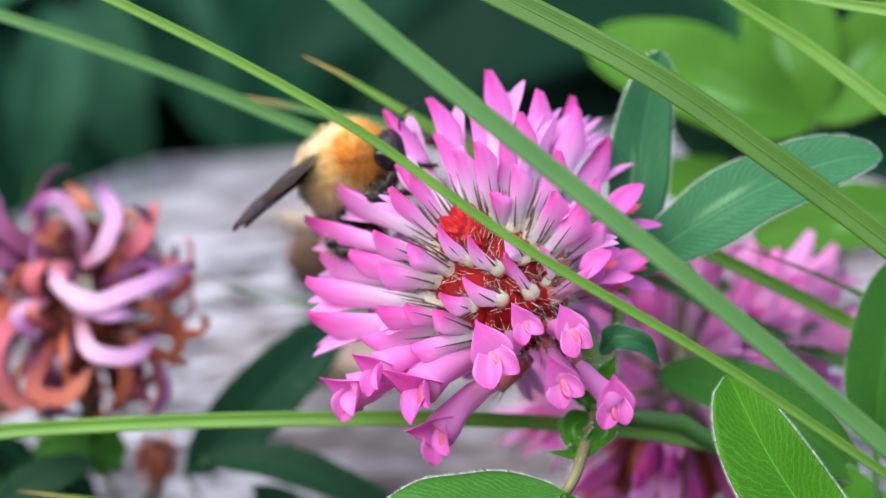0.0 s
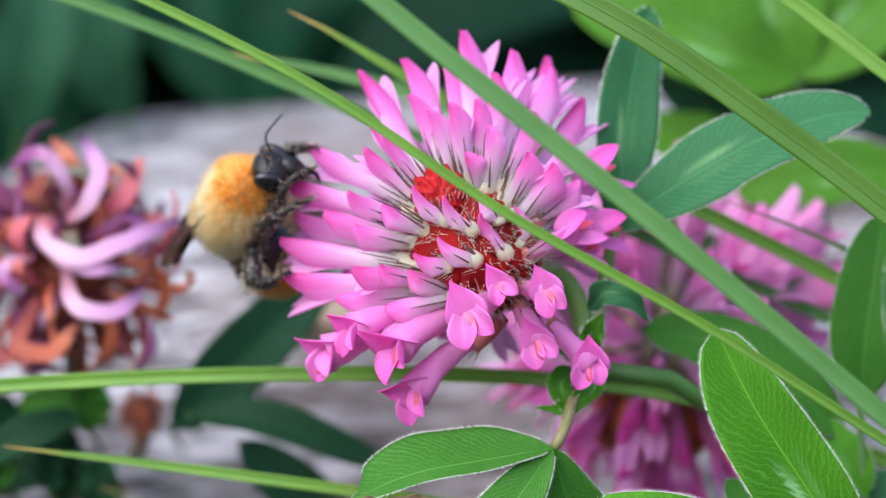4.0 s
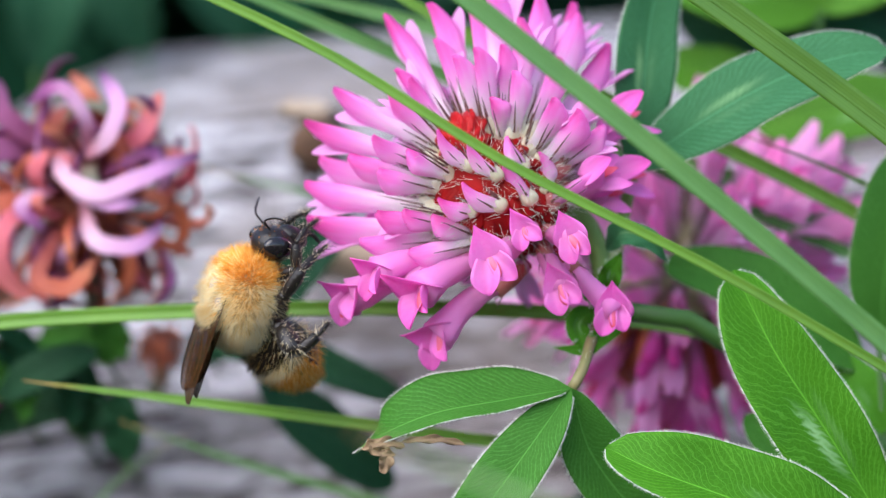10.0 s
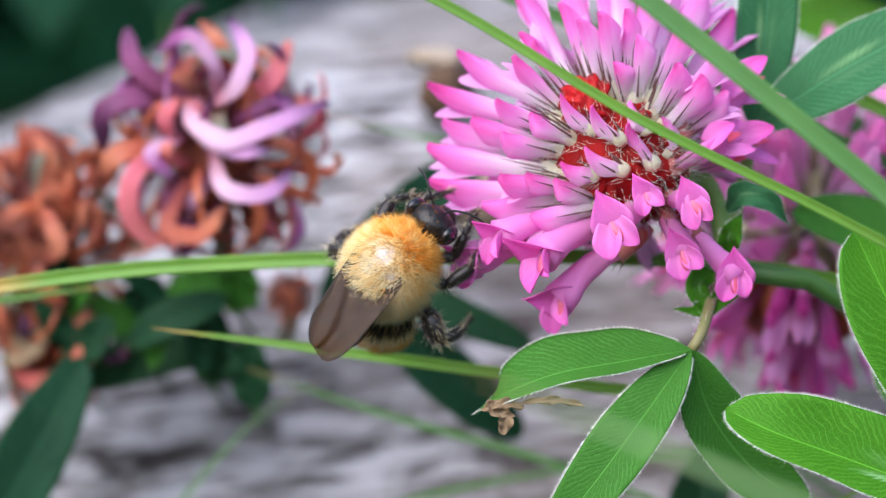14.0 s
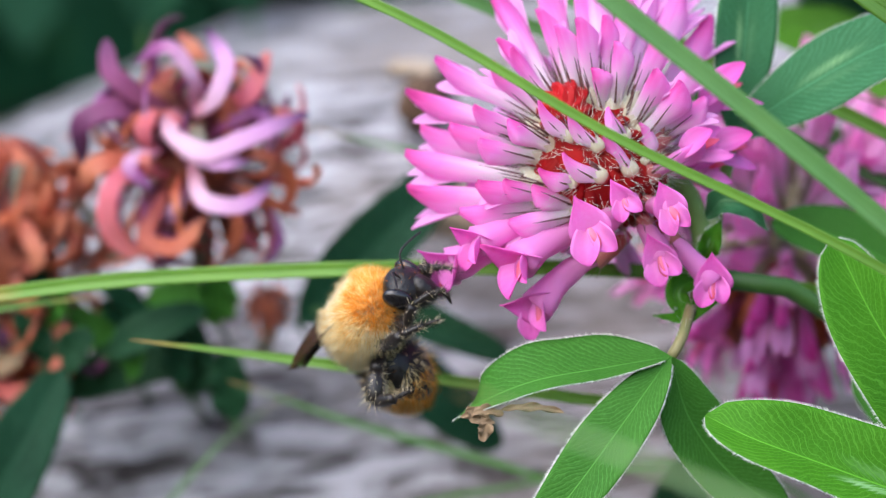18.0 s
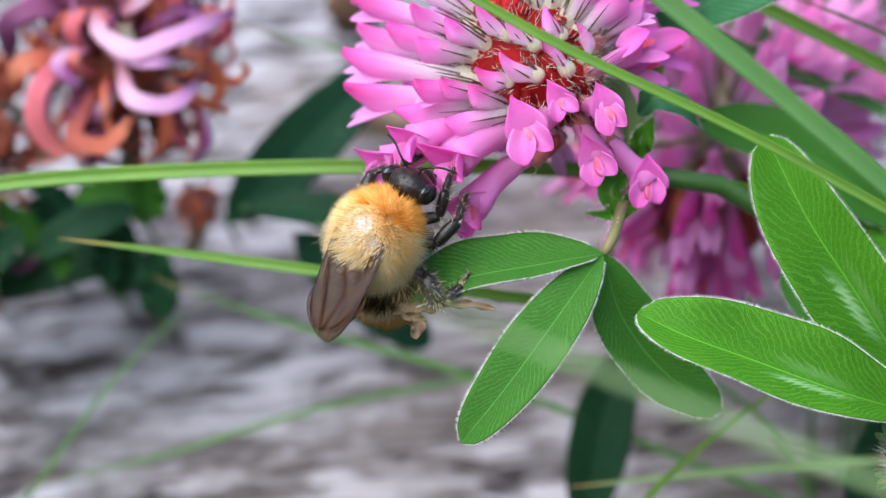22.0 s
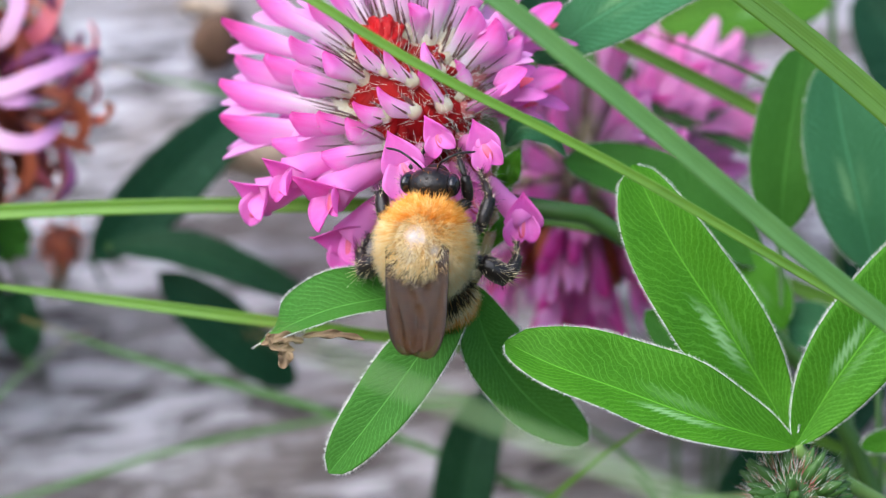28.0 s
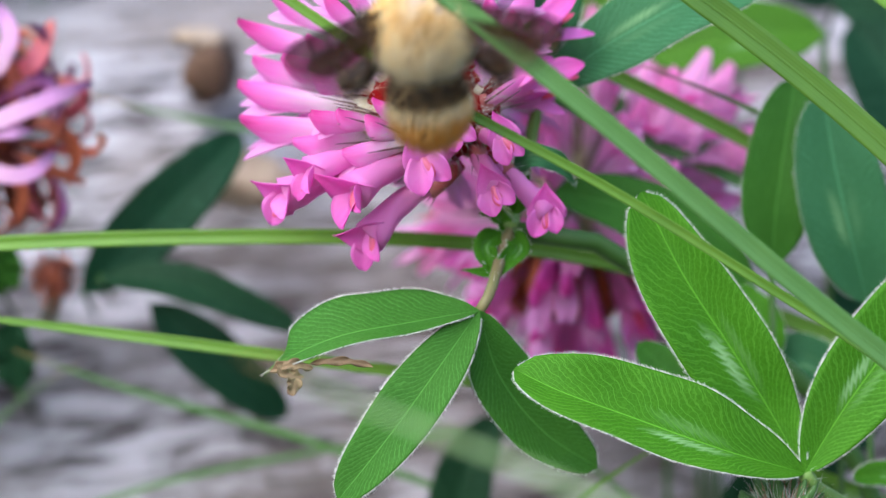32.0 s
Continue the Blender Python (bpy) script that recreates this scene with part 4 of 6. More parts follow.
# ---- the other flower heads ----
def build_back_flower():
    """A clover head in bloom a little way behind; its lower florets fade."""
    c = g(1195, 700, 32)
    root = Vector((0.055, c.y + 0.006, 0))
    ob = tagged(new("clover_flower"), "pink clover head behind, its lower florets browning", "flower")
    ob.location = root
    bm = bmesh.new()
    stalk(bm, [Vector((0, 0, 0)), g(1850, 1450, 40) - root, g(1500, 1000, 38) - root, g(1290, 830, 36) - root, c - root], 0.0008, 0.0009, 40)
    part("stalk", bm, [M["stem"], M["hair_white"]], ob)
    bm = bmesh.new()
    layers(bm)
    blob(bm, (0, 0, 0), (0.0045, 0.0045, 0.006), wob=0.1)
    head = part("flower_head", bm, M["calyx"], ob)
    head.location = c - root
    rs = random.Random(21)
    kinds = [mesh_of("floret", floret_bm(L, 1.9, 0.08, op, 40 + i, 5, 3), BACK_MATS) for i, (L, op) in enumerate(((8.0, "shut"), (9.5, "shut"), (8.5, "open"), (7.0, "shut")))]
    fading = [mesh_of("floret", floret_bm(L, 1.9, 0.08, op, 40 + i, 5, 3), OLD_MATS) for i, (L, op) in enumerate(((8.0, "shut"), (9.5, "shut"), (8.5, "open"), (7.0, "shut")))]
    for k in range(130):
        z = 1 - 2 * (k + 0.5) / 130
        a = k * 2.39996
        r = math.sqrt(1 - z * z)
        d = Vector((r * math.cos(a), r * math.sin(a), z))
        d = (d + Vector((0.15, 0, 0.25)) + Vector((rs.uniform(-.2, .2), rs.uniform(-.2, .2), rs.uniform(-.2, .2)))).normalized()
        f = part("floret", (fading if d.z < -0.15 else kinds)[rs.randrange(4)], None, head)
        s = 1.55 if d.z > 0.2 and d.x > -0.1 else 1.25
        f.matrix_basis = Matrix.Translation(d * 0.0036) @ aim_z(d, (0, 0, 1)).to_4x4() @ Matrix.Diagonal((s * 0.80, s * 0.80, s, 1))
    for k in range(26):
        a = rs.uniform(0, 6.283)
        d = Vector((math.cos(a), math.sin(a) * 0.9, rs.uniform(-1.3, -0.5))).normalized()
        f = part("withered_floret", strap_mesh("wilt_brown", 6, 1.1, rs.uniform(0.4, 1.2), 60 + k % 4), None, head)
        f.matrix_basis = Matrix.Translation(d * 0.0042) @ aim_z(d, (0, 0, -1)).to_4x4()


STRAPS = {}


def strap_mesh(mat, L, w, curl, seed):
    """A withered floret: a limp folded strap that curls over. Shared by alike pieces."""
    key = (mat, round(L), round(w, 1), round(curl, 1), seed)
    if key in STRAPS:
        return STRAPS[key]
    bm = bmesh.new()
    al, ac = layers(bm)
    rs = random.Random(seed)
    rows = []
    p, ang = Vector((0, 0, 0)), 0.0
    n = 12
    for i in range(n + 1):
        s = i / n
        hw = key[2] * (0.35 + 0.65 * math.sin(math.pi * min(1, 0.08 + 0.80 * s))) * (1 - 0.6 * max(0, (s - 0.85) / 0.15) ** 2)
        nm = Vector((math.cos(ang), 0, -math.sin(ang)))
        ring = []
        for j in range(8):
            a = 2 * math.pi * j / 8
            q = p + Vector((0, 1, 0)) * (math.cos(a) * hw) + nm * (math.sin(a) * hw * 0.45 - 0.25 * hw * math.cos(a) ** 2)
            v = bm.verts.new((q + Vector((rs.uniform(-.1, .1), rs.uniform(-.14, .14), rs.uniform(-.1, .1)))) / 1000)
            v[al], v[ac] = s, math.cos(a)
            ring.append(v)
        rows.append(ring)
        ang += key[3] * 2.2 / n * (0.3 + 1.4 * s)
        p = p + Vector((math.sin(ang), 0, math.cos(ang))) * (key[1] / n)
    skin(bm, rows)
    STRAPS[key] = mesh_of("withered_floret", bm, M[mat])
    return STRAPS[key]


def limp_floret(way, w, mat):
    """A long limp floret along a bent line: a folded strap, narrow at its foot and dark and pinched at its tip."""
    bm = bmesh.new()
    al, ac = layers(bm)
    rows, n = [], 18
    line = spline(way, n)
    for i, (p, (sd, nm)) in enumerate(zip(line, frames(line, Vector((0, -1, 0.2))))):
        s = i / n
        hw = w * (0.45 + 0.55 * math.sin(math.pi * min(1.0, 0.06 + 0.86 * s))) * (1 - 0.55 * max(0.0, (s - 0.86) / 0.14))
        ring = []
        for j in range(10):
            a = 2 * math.pi * j / 10
            fold = 0.45 * hw * math.cos(a) ** 2
            wrinkle = 0.16 * hw * noise.noise(p * 900 + Vector((j, 0, 0)))
            v = bm.verts.new(p + sd * (math.cos(a) * hw + wrinkle) + nm * (math.sin(a) * hw * 0.42 + fold + wrinkle))
            v[al], v[ac] = s, math.cos(a)
            ring.append(v)
        rows.append(ring)
    skin(bm, rows)
    return mesh_of("withered_floret", bm, mat)


def build_withered(c, label, mix, seed, specials=(), n=135, size=1.04):
    root = Vector((c.x - 0.004 * size, 0.056, c.z - 0.013 * size))
    ob = tagged(new("withered_clover"), label, "flower", "withered clover heads")
    ob.location = root
    bm = bmesh.new()
    stalk(bm, [Vector((0, 0, 0)), c + Vector((-0.002, 0.010, -0.011)) * size - root, c + Vector((0, 0.002, -0.007)) * size - root, c - root], 0.0005, 0.0007, 24)
    part("stalk", bm, [M["stem_dry"], M["hair_white"]], ob)
    bm = bmesh.new()
    layers(bm)
    rs = random.Random(seed)
    blob(bm, (0, 0, 0), (0.0030 * size, 0.0030 * size, 0.0038 * size), wob=0.3)
    for k in range(160):
        d = Vector((rs.gauss(0, 1), rs.gauss(0, 1), rs.gauss(-0.3, 1))).normalized()
        spike(bm, d * 0.0036 * size, (d + Vector((0, 0, -0.3))) * rs.uniform(0.002, 0.0042) * size, 0.00012, 0)
    head = part("flower_head", bm, M["wilt_brown"], ob)
    head.location = c - root
    for k in range(n):
        z = 1 - 2 * (k + 0.5) / n
        a = k * 2.39996
        r = math.sqrt(1 - z * z)
        d = (Vector((r * math.cos(a), r * math.sin(a), z * 0.9)) + Vector([rs.uniform(-.15, .15) for _ in range(3)])).normalized()
        m = rs.choices(*mix)[0]
        if d.z < -0.45:
            m = rs.choice(("wilt_brown", "wilt_brown", "wilt_pink", "wilt_purple"))
        me = strap_mesh(m, rs.choice((6, 7, 9)), rs.choice((0.3, 0.45, 0.6)), rs.choice((0.9, 1.3, 1.6, 1.9)), seed * 10 + k % 3)
        f = part("withered_floret", me, None, head)
        f.matrix_basis = Matrix.Translation(d * 0.0034 * size) @ aim_z(d, (rs.uniform(-0.7, 0.7), -0.4, rs.uniform(0.2, 1.2) if d.z > -0.3 else -1)).to_4x4() @ Matrix.Diagonal((size * rs.uniform(0.6, 1.1), size * rs.uniform(0.6, 1.1), size * rs.uniform(0.75, 1.1), 1))
    for m, w, *way in specials:
        f = part("withered_floret", limp_floret([Vector((u * PX, y / 1000, -v * PX)) for u, v, y in way], w / 1000, M[m]), None, head)
    return ob


# ---- grasses ----
def grass(label, pts, width, mat, root=None, keel=0.35, n=110, tip=True, facing=(0, -1, 0.15), group="grass blades"):
    """A blade of grass from its root on the earth to its tip, keeled along the middle."""
    pts = list(pts)
    if root is None:
        root = Vector((pts[0].x + 0.004, pts[0].y, 0))
    bm = bmesh.new()
    al, ac = layers(bm)
    line = spline([root, root.lerp(pts[0], 0.5) + Vector((0.004, 0, 0))] + pts, n)
    line = [p - root for p in line]
    length = sum((b_ - a).length for a, b_ in zip(line, line[1:]))
    rows = []
    for i, (p, (sd, nm)) in enumerate(zip(line, frames(line, Vector(facing)))):
        s = i / n
        left = (1 - s) * length
        w = width / 2000 * (1 - (max(0.0, 1 - left / 0.022)) ** 1.8 * 0.97 if tip else 1)
        top, bot = [], []
        for j in range(-3, 4):
            a = j / 3
            q = p + sd * (a * w) + nm * (abs(a) * w * keel)
            for lst, dz in ((top, 0.00006), (bot, -0.00006)):
                v = bm.verts.new(q + nm * dz)
                v[al], v[ac] = s, a
                lst.append(v)
        rows.append(top + bot[::-1])
    skin(bm, rows)
    ob = thing("grass_blade", bm, M[mat], label, "grass", group)
    ob.location = root
    bm = bmesh.new()
    fr = frames(line, Vector(facing))
    tube(bm, [p - nm * (width / 2000 * 0.02) for p, (sd, nm) in zip(line, fr)][:-6], [width / 2000 * 0.16] * (n - 10) + [width / 2000 * 0.16 * (1 - i / 5.5) for i in range(5)], 6)
    part("midrib", bm, M[mat], ob)
    return ob


# ---- the bee ----
def fur_on(bm, centre, radii, turn, count, length, tone, seed, keep=None, lie=(0, -0.5, 0)):
    """Hairs that stand off an egg shape; tone and keep are asked at each hair's direction."""
    rs = random.Random(seed)
    for k in range(count):
        d = Vector((rs.gauss(0, 1), rs.gauss(0, 1), rs.gauss(0, 1))).normalized()
        long_ = 1.0
        if keep:
            long_ = keep(d, rs)
            if not long_:
                continue
        p = Vector(centre) + turn @ Vector((d.x * radii[0], d.y * radii[1], d.z * radii[2]))
        nm = turn @ Vector((d.x / radii[0], d.y / radii[1], d.z / radii[2])).normalized()
        w = (nm + noise.noise_vector(d * 7.0) * 0.55 + Vector([rs.uniform(-.26, .26) for _ in range(3)]) + Vector(lie)).normalized()
        spike(bm, p, w * length * long_ * rs.uniform(0.6, 1.2), 0.000031, 1, 0, 1, tone(d, rs) + 0.10 * noise.noise(d * 5.0 + Vector((3, 1, 2))) + (0.15 if long_ < 0.6 else 0))


def wing_bm(side, L=0.0087, wd=0.0039, hind=False):
    """A membrane wing that lies back from its root, with raised veins."""
    bm = bmesh.new()
    al, ac = layers(bm)
    vl = bm.verts.layers.float.new("vein")
    n, m = 64, 26
    rows = []
    for i in range(n + 1):
        s = i / n
        tipw = math.sqrt(max(0.0004, 1 - max(0, (s - 0.62) / 0.38) ** 2))
        front = wd * (0.10 + 0.26 * s) * tipw - 0.10 * wd * s * s
        back = -wd * (0.06 + 0.86 * math.sin(math.pi * min(1, s * 0.62 + 0.02)) ** 1.3) * tipw - 0.10 * wd * s * s
        top = []
        for j in range(m + 1):
            a = j / m
            x = back + (front - back) * a
            z = 0.00010 * math.sin(a * 17 + s * 4) * s ** 0.7 - 0.0006 * s * s
            v = bm.verts.new((side * x, -s * L, z))
            v[al], v[ac] = s, a
            vein = 1.0 if a > 0.94 else 0.0
            for f in (0.80 - 0.10 * s, 0.58 + 0.10 * math.sin(s * 6), 0.33 - 0.12 * s):
                vein = max(vein, 1 - abs(a - f) / 0.04 if s < 0.82 else 0)
            for sx in (0.38, 0.55, 0.70):
                vein = max(vein, (1 - abs(s - sx - 0.05 * a) / 0.025) if 0.3 < a < 0.85 else 0)
            v[vl] = max(0.0, vein)
            top.append(v)
        rows.append(top)
    lower = []
    for r in rows:
        u = []
        for v in r:
            q = bm.verts.new(v.co - Vector((0, 0, 0.00003)))
            q[al], q[ac], q[vl] = v[al], v[ac], v[vl]
            u.append(q)
        lower.append(u)
    skin(bm, [a + b_[::-1] for a, b_ in zip(rows, lower)])
    return bm


def leg_bm(pts, radii, seed):
    """A jointed leg: straight hairy segments that swell between the joints."""
    bm = bmesh.new()
    layers(bm)
    bm.verts.layers.float.new("tone")
    rs = random.Random(seed)
    for (a, b_), r in zip(zip(pts, pts[1:]), radii):
        a, b_ = Vector(a) / 1000, Vector(b_) / 1000
        line = [a.lerp(b_, i / 6) for i in range(7)]
        rr = [1.2 * r / 1000 * (0.62 + 0.5 * math.sin(math.pi * (0.1 + 0.75 * i / 6))) for i in range(7)]
        tube(bm, line, rr, 8, (0.3, 0.2, 1))
        for k in range(int(150 + 520 * r * r)):
            i = rs.randrange(0, 6)
            d = Vector((rs.uniform(-1, 1), rs.uniform(-1, 1), rs.uniform(-1, 1))).normalized()
            spike(bm, line[i].lerp(line[i + 1], rs.random()) + d * rr[i] * 0.8, (d + (b_ - a).normalized() * 0.5) * rs.uniform(0.0002, 0.0005 + 0.0009 * r), 0.000020, 1, 0, 1, (0.92 if rs.random() < (0.55 if r > 0.6 else 0.22) else 0.05) + rs.uniform(-.05, .1))
    return bm


def build_bee():
    """A furry bumblebee; it looks along +y, its back is +z."""
    bee = tagged(new("bumblebee"), "furry ginger and buff bumblebee with smoky brown wings", "bee")
    I = Matrix.Identity(3)

    def body_bm():
        bm = bmesh.new()
        layers(bm)
        bm.verts.layers.float.new("tone")
        return bm

    # thorax: ginger in front, buff behind, worn bare in the middle of the back
    bm = body_bm()
    tr = (0.0031, 0.0034, 0.0029)
    blob(bm, (0, 0, 0), (tr[0], tr[2], tr[1]), Matrix.Rotation(radians(90), 3, "X"), 60, 44, wob=0.02)

    tl = bm.verts.layers.float["tone"]
    spots = ((Vector((-0.05, 0.28, 0.95)), 0.27), (Vector((-0.20, -0.04, 0.98)), 0.15), (Vector((0.46, -0.02, 0.88)), 0.15), (Vector((0.16, 0.20, 0.96)), 0.15))
    for v in bm.verts:
        d = Vector((v.co.x / tr[0], v.co.y / tr[1], v.co.z / tr[2])).normalized()
        v[tl] = max(max(0.0, 1 - (d - c.normalized()).length / (1.25 * e)) for c, e in spots)

    def bare(d, rs):
        for c, e in spots:
            f = (d - c.normalized()).length / e
            if f < 1:
                return 0.0 if rs.random() < 0.92 - 0.3 * f else 0.35
            if f < 1.8:
                return 0.55
        return 0.6 if d.z < -0.45 else 1.0

    def coat(d, rs):
        if d.z < -0.50 + 0.15 * rs.random():
            return 0.05 if rs.random() < 0.8 else 0.85
        if d.y > 0.46 + 0.14 * rs.random():
            return 0.45 + 0.09 * rs.random()
        return 0.61 + 0.18 * max(0, -d.y + 0.3) + 0.10 * rs.random() + (0.12 if d.z < 0 else 0)
    fur_on(bm, (0, 0, 0), tr, I, 19000, 0.00118, coat, 11, bare, (0, -0.35, 0))
    part("thorax", bm, [M["bee_thorax"], M["fur"]], bee, "ginger to buff furry thorax, worn bare on top")

    # abdomen: dark bands under wings, pale bands, ginger tail
    bm = body_bm()
    ac, ar = Vector((0, -0.0034, -0.0040)), (0.0027, 0.0033, 0.0023)
    at_ = Matrix.Rotation(radians(64), 3, "X")
    blob(bm, ac, (ar[0], ar[2], ar[1]), at_ @ Matrix.Rotation(radians(90), 3, "X"), 26, 22)

    def tone(d, rs):
        y = d.y + rs.uniform(-0.06, 0.06)
        if y > 0.14:
            return 0.05 + 0.10 * rs.random() if rs.random() < 0.86 else 0.62 + 0.2 * rs.random()
        return 0.74 + 0.2 * rs.random() if y > -0.18 else 0.46 + 0.14 * rs.random()
    fur_on(bm, ac, ar, at_, 9000, 0.0010, tone, 12, lambda d, rs: 1.0 if d.z > -0.30 or rs.random() < 0.12 else 0.0, (0, -0.8, 0))
    part("abdomen", bm, [M["bee_skin"], M["fur"]], bee, "dark abdomen with pale hair bands and a ginger tail")

    # head
    bm = body_bm()
    hc = Vector((0, 0.0047, -0.0012))
    blob(bm, hc, (0.0019, 0.0014, 0.0017), None, 20, 14)
    blob(bm, hc + Vector((0, 0.0008, -0.0014)), (0.0010, 0.0008, 0.0013), Matrix.Rotation(radians(-20), 3, "X"), 14, 10)
    for x in (-0.0004, 0, 0.0004):
        blob(bm, hc + Vector((x, 0.0003 + (0.0002 if x == 0 else 0), 0.00150)), (0.00014, 0.00014, 0.00012), None, 8, 6)
    fur_on(bm, hc, (0.0016, 0.0012, 0.0015), I, 300, 0.0005, lambda d, rs: 0.05 + 0.35 * rs.random(), 13, lambda d, rs: 1.0 if d.z > 0.2 or d.y > 0.3 else 0.0, (0, 0.3, 0.4))
    spl = spline([hc + Vector((0, 0.0012, -0.0022)), hc + Vector((0, 0.0012, -0.0030)), hc + Vector((0, 0.0006, -0.0038))], 8)
    tube(bm, spl, [0.00028, 0.00026, 0.00024, 0.0002, 0.0002, 0.00018, 0.00016, 0.00012, 0.00006], 6)
    head = part("head", bm, [M["bee_skin"], M["fur"]], bee, "shiny black head")
    for sx in (-1, 1):
        bm = bmesh.new()
        blob(bm, hc + Vector((sx * 0.00165, 0.0001, 0.0001)), (0.0006, 0.0009, 0.0013), Matrix.Rotation(radians(sx * 12), 3, "Y"), 16, 12)
        part("eye", bm, M["bee_eye"], head)
        bm = bmesh.new()
        a = hc + Vector((sx * 0.0005, 0.0011, 0.0006))
        tube(bm, spline([a, a + Vector((sx * 0.0007, 0.0008, 0.0009)), a + Vector((sx * 0.0018, 0.0014, 0.0006)), a + Vector((sx * 0.0030, 0.0016, 0.0001))], 18), [0.00008, 0.00007] + [0.00009] * 16 + [0.00005], 8)
        part("antenna", bm, M["bee_skin"], head)

    wings = []
    for sx in (-1, 1):
        w = part("wing", wing_bm(sx), M["wing"], bee, "smoky brown translucent wing")
        w2 = part("hind_wing", wing_bm(sx, 0.0072, 0.0030), M["wing"], bee)
        wings.append((w, sx, 0))
        wings.append((w2, sx, 1))
    for sx in (-1, 1):
        for name, pts, rad, sd in (
            ("front_leg", [(1.2 * sx, 2.4, -1.6), (2.6 * sx, 3.6, -2.6), (2.3 * sx, 5.5, -2.2), (1.6 * sx, 6.7, -3.0), (1.3 * sx, 7.4, -3.8)], [0.36, 0.34, 0.2, 0.12], 1),
            ("middle_leg", [(1.7 * sx, 0.7, -2.0), (3.8 * sx, 1.7, -1.8), (4.3 * sx, 4.0, -2.4), (3.4 * sx, 5.2, -3.6), (2.9 * sx, 5.9, -4.5)], [0.40, 0.42, 0.24, 0.12], 2),
            ("hind_leg", [(1.6 * sx, -1.2, -2.0), (3.9 * sx, -0.9, -2.1), (5.8 * sx, -2.2, -3.0), (6.2 * sx, -0.5, -4.2), (5.8 * sx, 0.6, -5.0)], [0.48, 0.66, 0.38, 0.14], 3),
        ):
            part(name, leg_bm(pts, rad, sd + (sx + 1)), [M["bee_skin"], M["fur"]], bee)
    return bee, wings


# ---- put the place together ----
build_ground()
build_log()
clover, clover_head = build_clover()
build_young_bud()
build_back_flower()
upper_straps = (
    ("wilt_pale", 0.82, (-20, -88, -5), (-46, -70, -7), (34, -12, -9), (110, -40, -9), (222, -88, -7)), ("wilt_pale", 0.72, (-40, -40, -6), (10, -8, -8), (60, 6, -9), (112, 4, -9)),
    ("wilt_pale", 0.74, (5, -85, -5), (48, -118, -8), (70, -170, -8), (32, -246, -6)), ("wilt_lilac", 0.6, (5, -95, -5), (2, -165, -8), (-35, -212, -8), (-108, -184, -6)),
    ("wilt_orange", 0.7, (20, -120, -2), (12, -195, -4), (-30, -242, -3)), ("wilt_pink", 0.85, (60, -95, -4), (110, -125, -6), (146, -205, -5)), ("wilt_purple", 0.9, (-30, -95, -4), (-110, -125, -6), (-150, -160, -6), (-168, -228, -4)),
)
lower_straps = (
    ("wilt_purple", 1.0, (-60, -60, -3), (-150, -95, -6), (-205, -72, -6), (-214, 6, -4)), ("wilt_pale", 0.75, (0, 5, -6), (30, 80, -8), (110, 84, -8), (152, 42, -7)), ("wilt_pink", 0.85, (-60, 20, -6), (-140, 40, -8), (-156, 118, -8), (-118, 172, -7), (-70, 172, -6)),
    ("wilt_orange", 0.8, (-50, 60, -5), (-80, 160, -7), (-30, 168, -7), (24, 112, -6)), ("wilt_lilac", 0.6, (-60, -20, -6), (-116, 14, -8), (-70, 58, -8)), ("wilt_orange", 0.9, (-80, 0, -4), (-190, 20, -6), (-214, 60, -5)),
    ("wilt_brown", 0.6, (60, 0, -4), (131, -9, -6), (190, 40, -5), (170, 110, -4)), ("wilt_brown", 0.55, (60, 40, -4), (120, 70, -6), (206, 106, -4)), ("wilt_brown", 0.6, (40, 60, -4), (90, 120, -6), (70, 190, -4)),
)
build_withered(g(150, 548, 34), "withered clover head, pale lilac to rusty brown", (["wilt_pink", "wilt_purple", "wilt_green", "wilt_brown", "wilt_orange", "wilt_lilac"], [4, 3, 2, 3, 4, 2]), 3, upper_straps + lower_straps, n=120, size=1.22)
build_withered(g(-165, 720, 39), "dry rust-brown clover head beside the other withered one", (["wilt_brown", "wilt_orange", "wilt_green"], [3, 2, 2]), 6, (
    ("wilt_orange", 0.7, (-30, -150, -3), (-8, -215, -5), (34, -160, -6), (-10, -100, -4)), ("wilt_orange", 0.75, (-10, -20, -4), (18, -60, -6), (52, 0, -7), (8, 36, -5)), ("wilt_brown", 0.7, (20, -20, -4), (90, -80, -6), (110, -30, -5)),
    ("wilt_orange", 0.7, (-20, -60, -4), (30, -110, -6), (80, -90, -5))), n=80, size=1.3)
build_withered(g(-150, 905, 40), "dry rust-red clover head hanging low by the log", (["wilt_brown", "wilt_orange"], [3, 1]), 8, (
    ("wilt_orange", 1.0, (-60, 20, -3), (-20, 62, -5), (48, 50, -6), (90, -8, -6), (60, -92, -4)), ("wilt_brown", 0.8, (-40, -30, -3), (-10, -70, -5), (40, -60, -5)), ("wilt_brown", 0.7, (0, 30, -3), (10, 80, -5), (-6, 120, -4))), n=40, size=0.75)

build_withered(g(278, 805, 36), "small dry rust-red bud by the log", (["wilt_brown", "wilt_pink"], [2, 1]), 9, n=14, size=0.34)

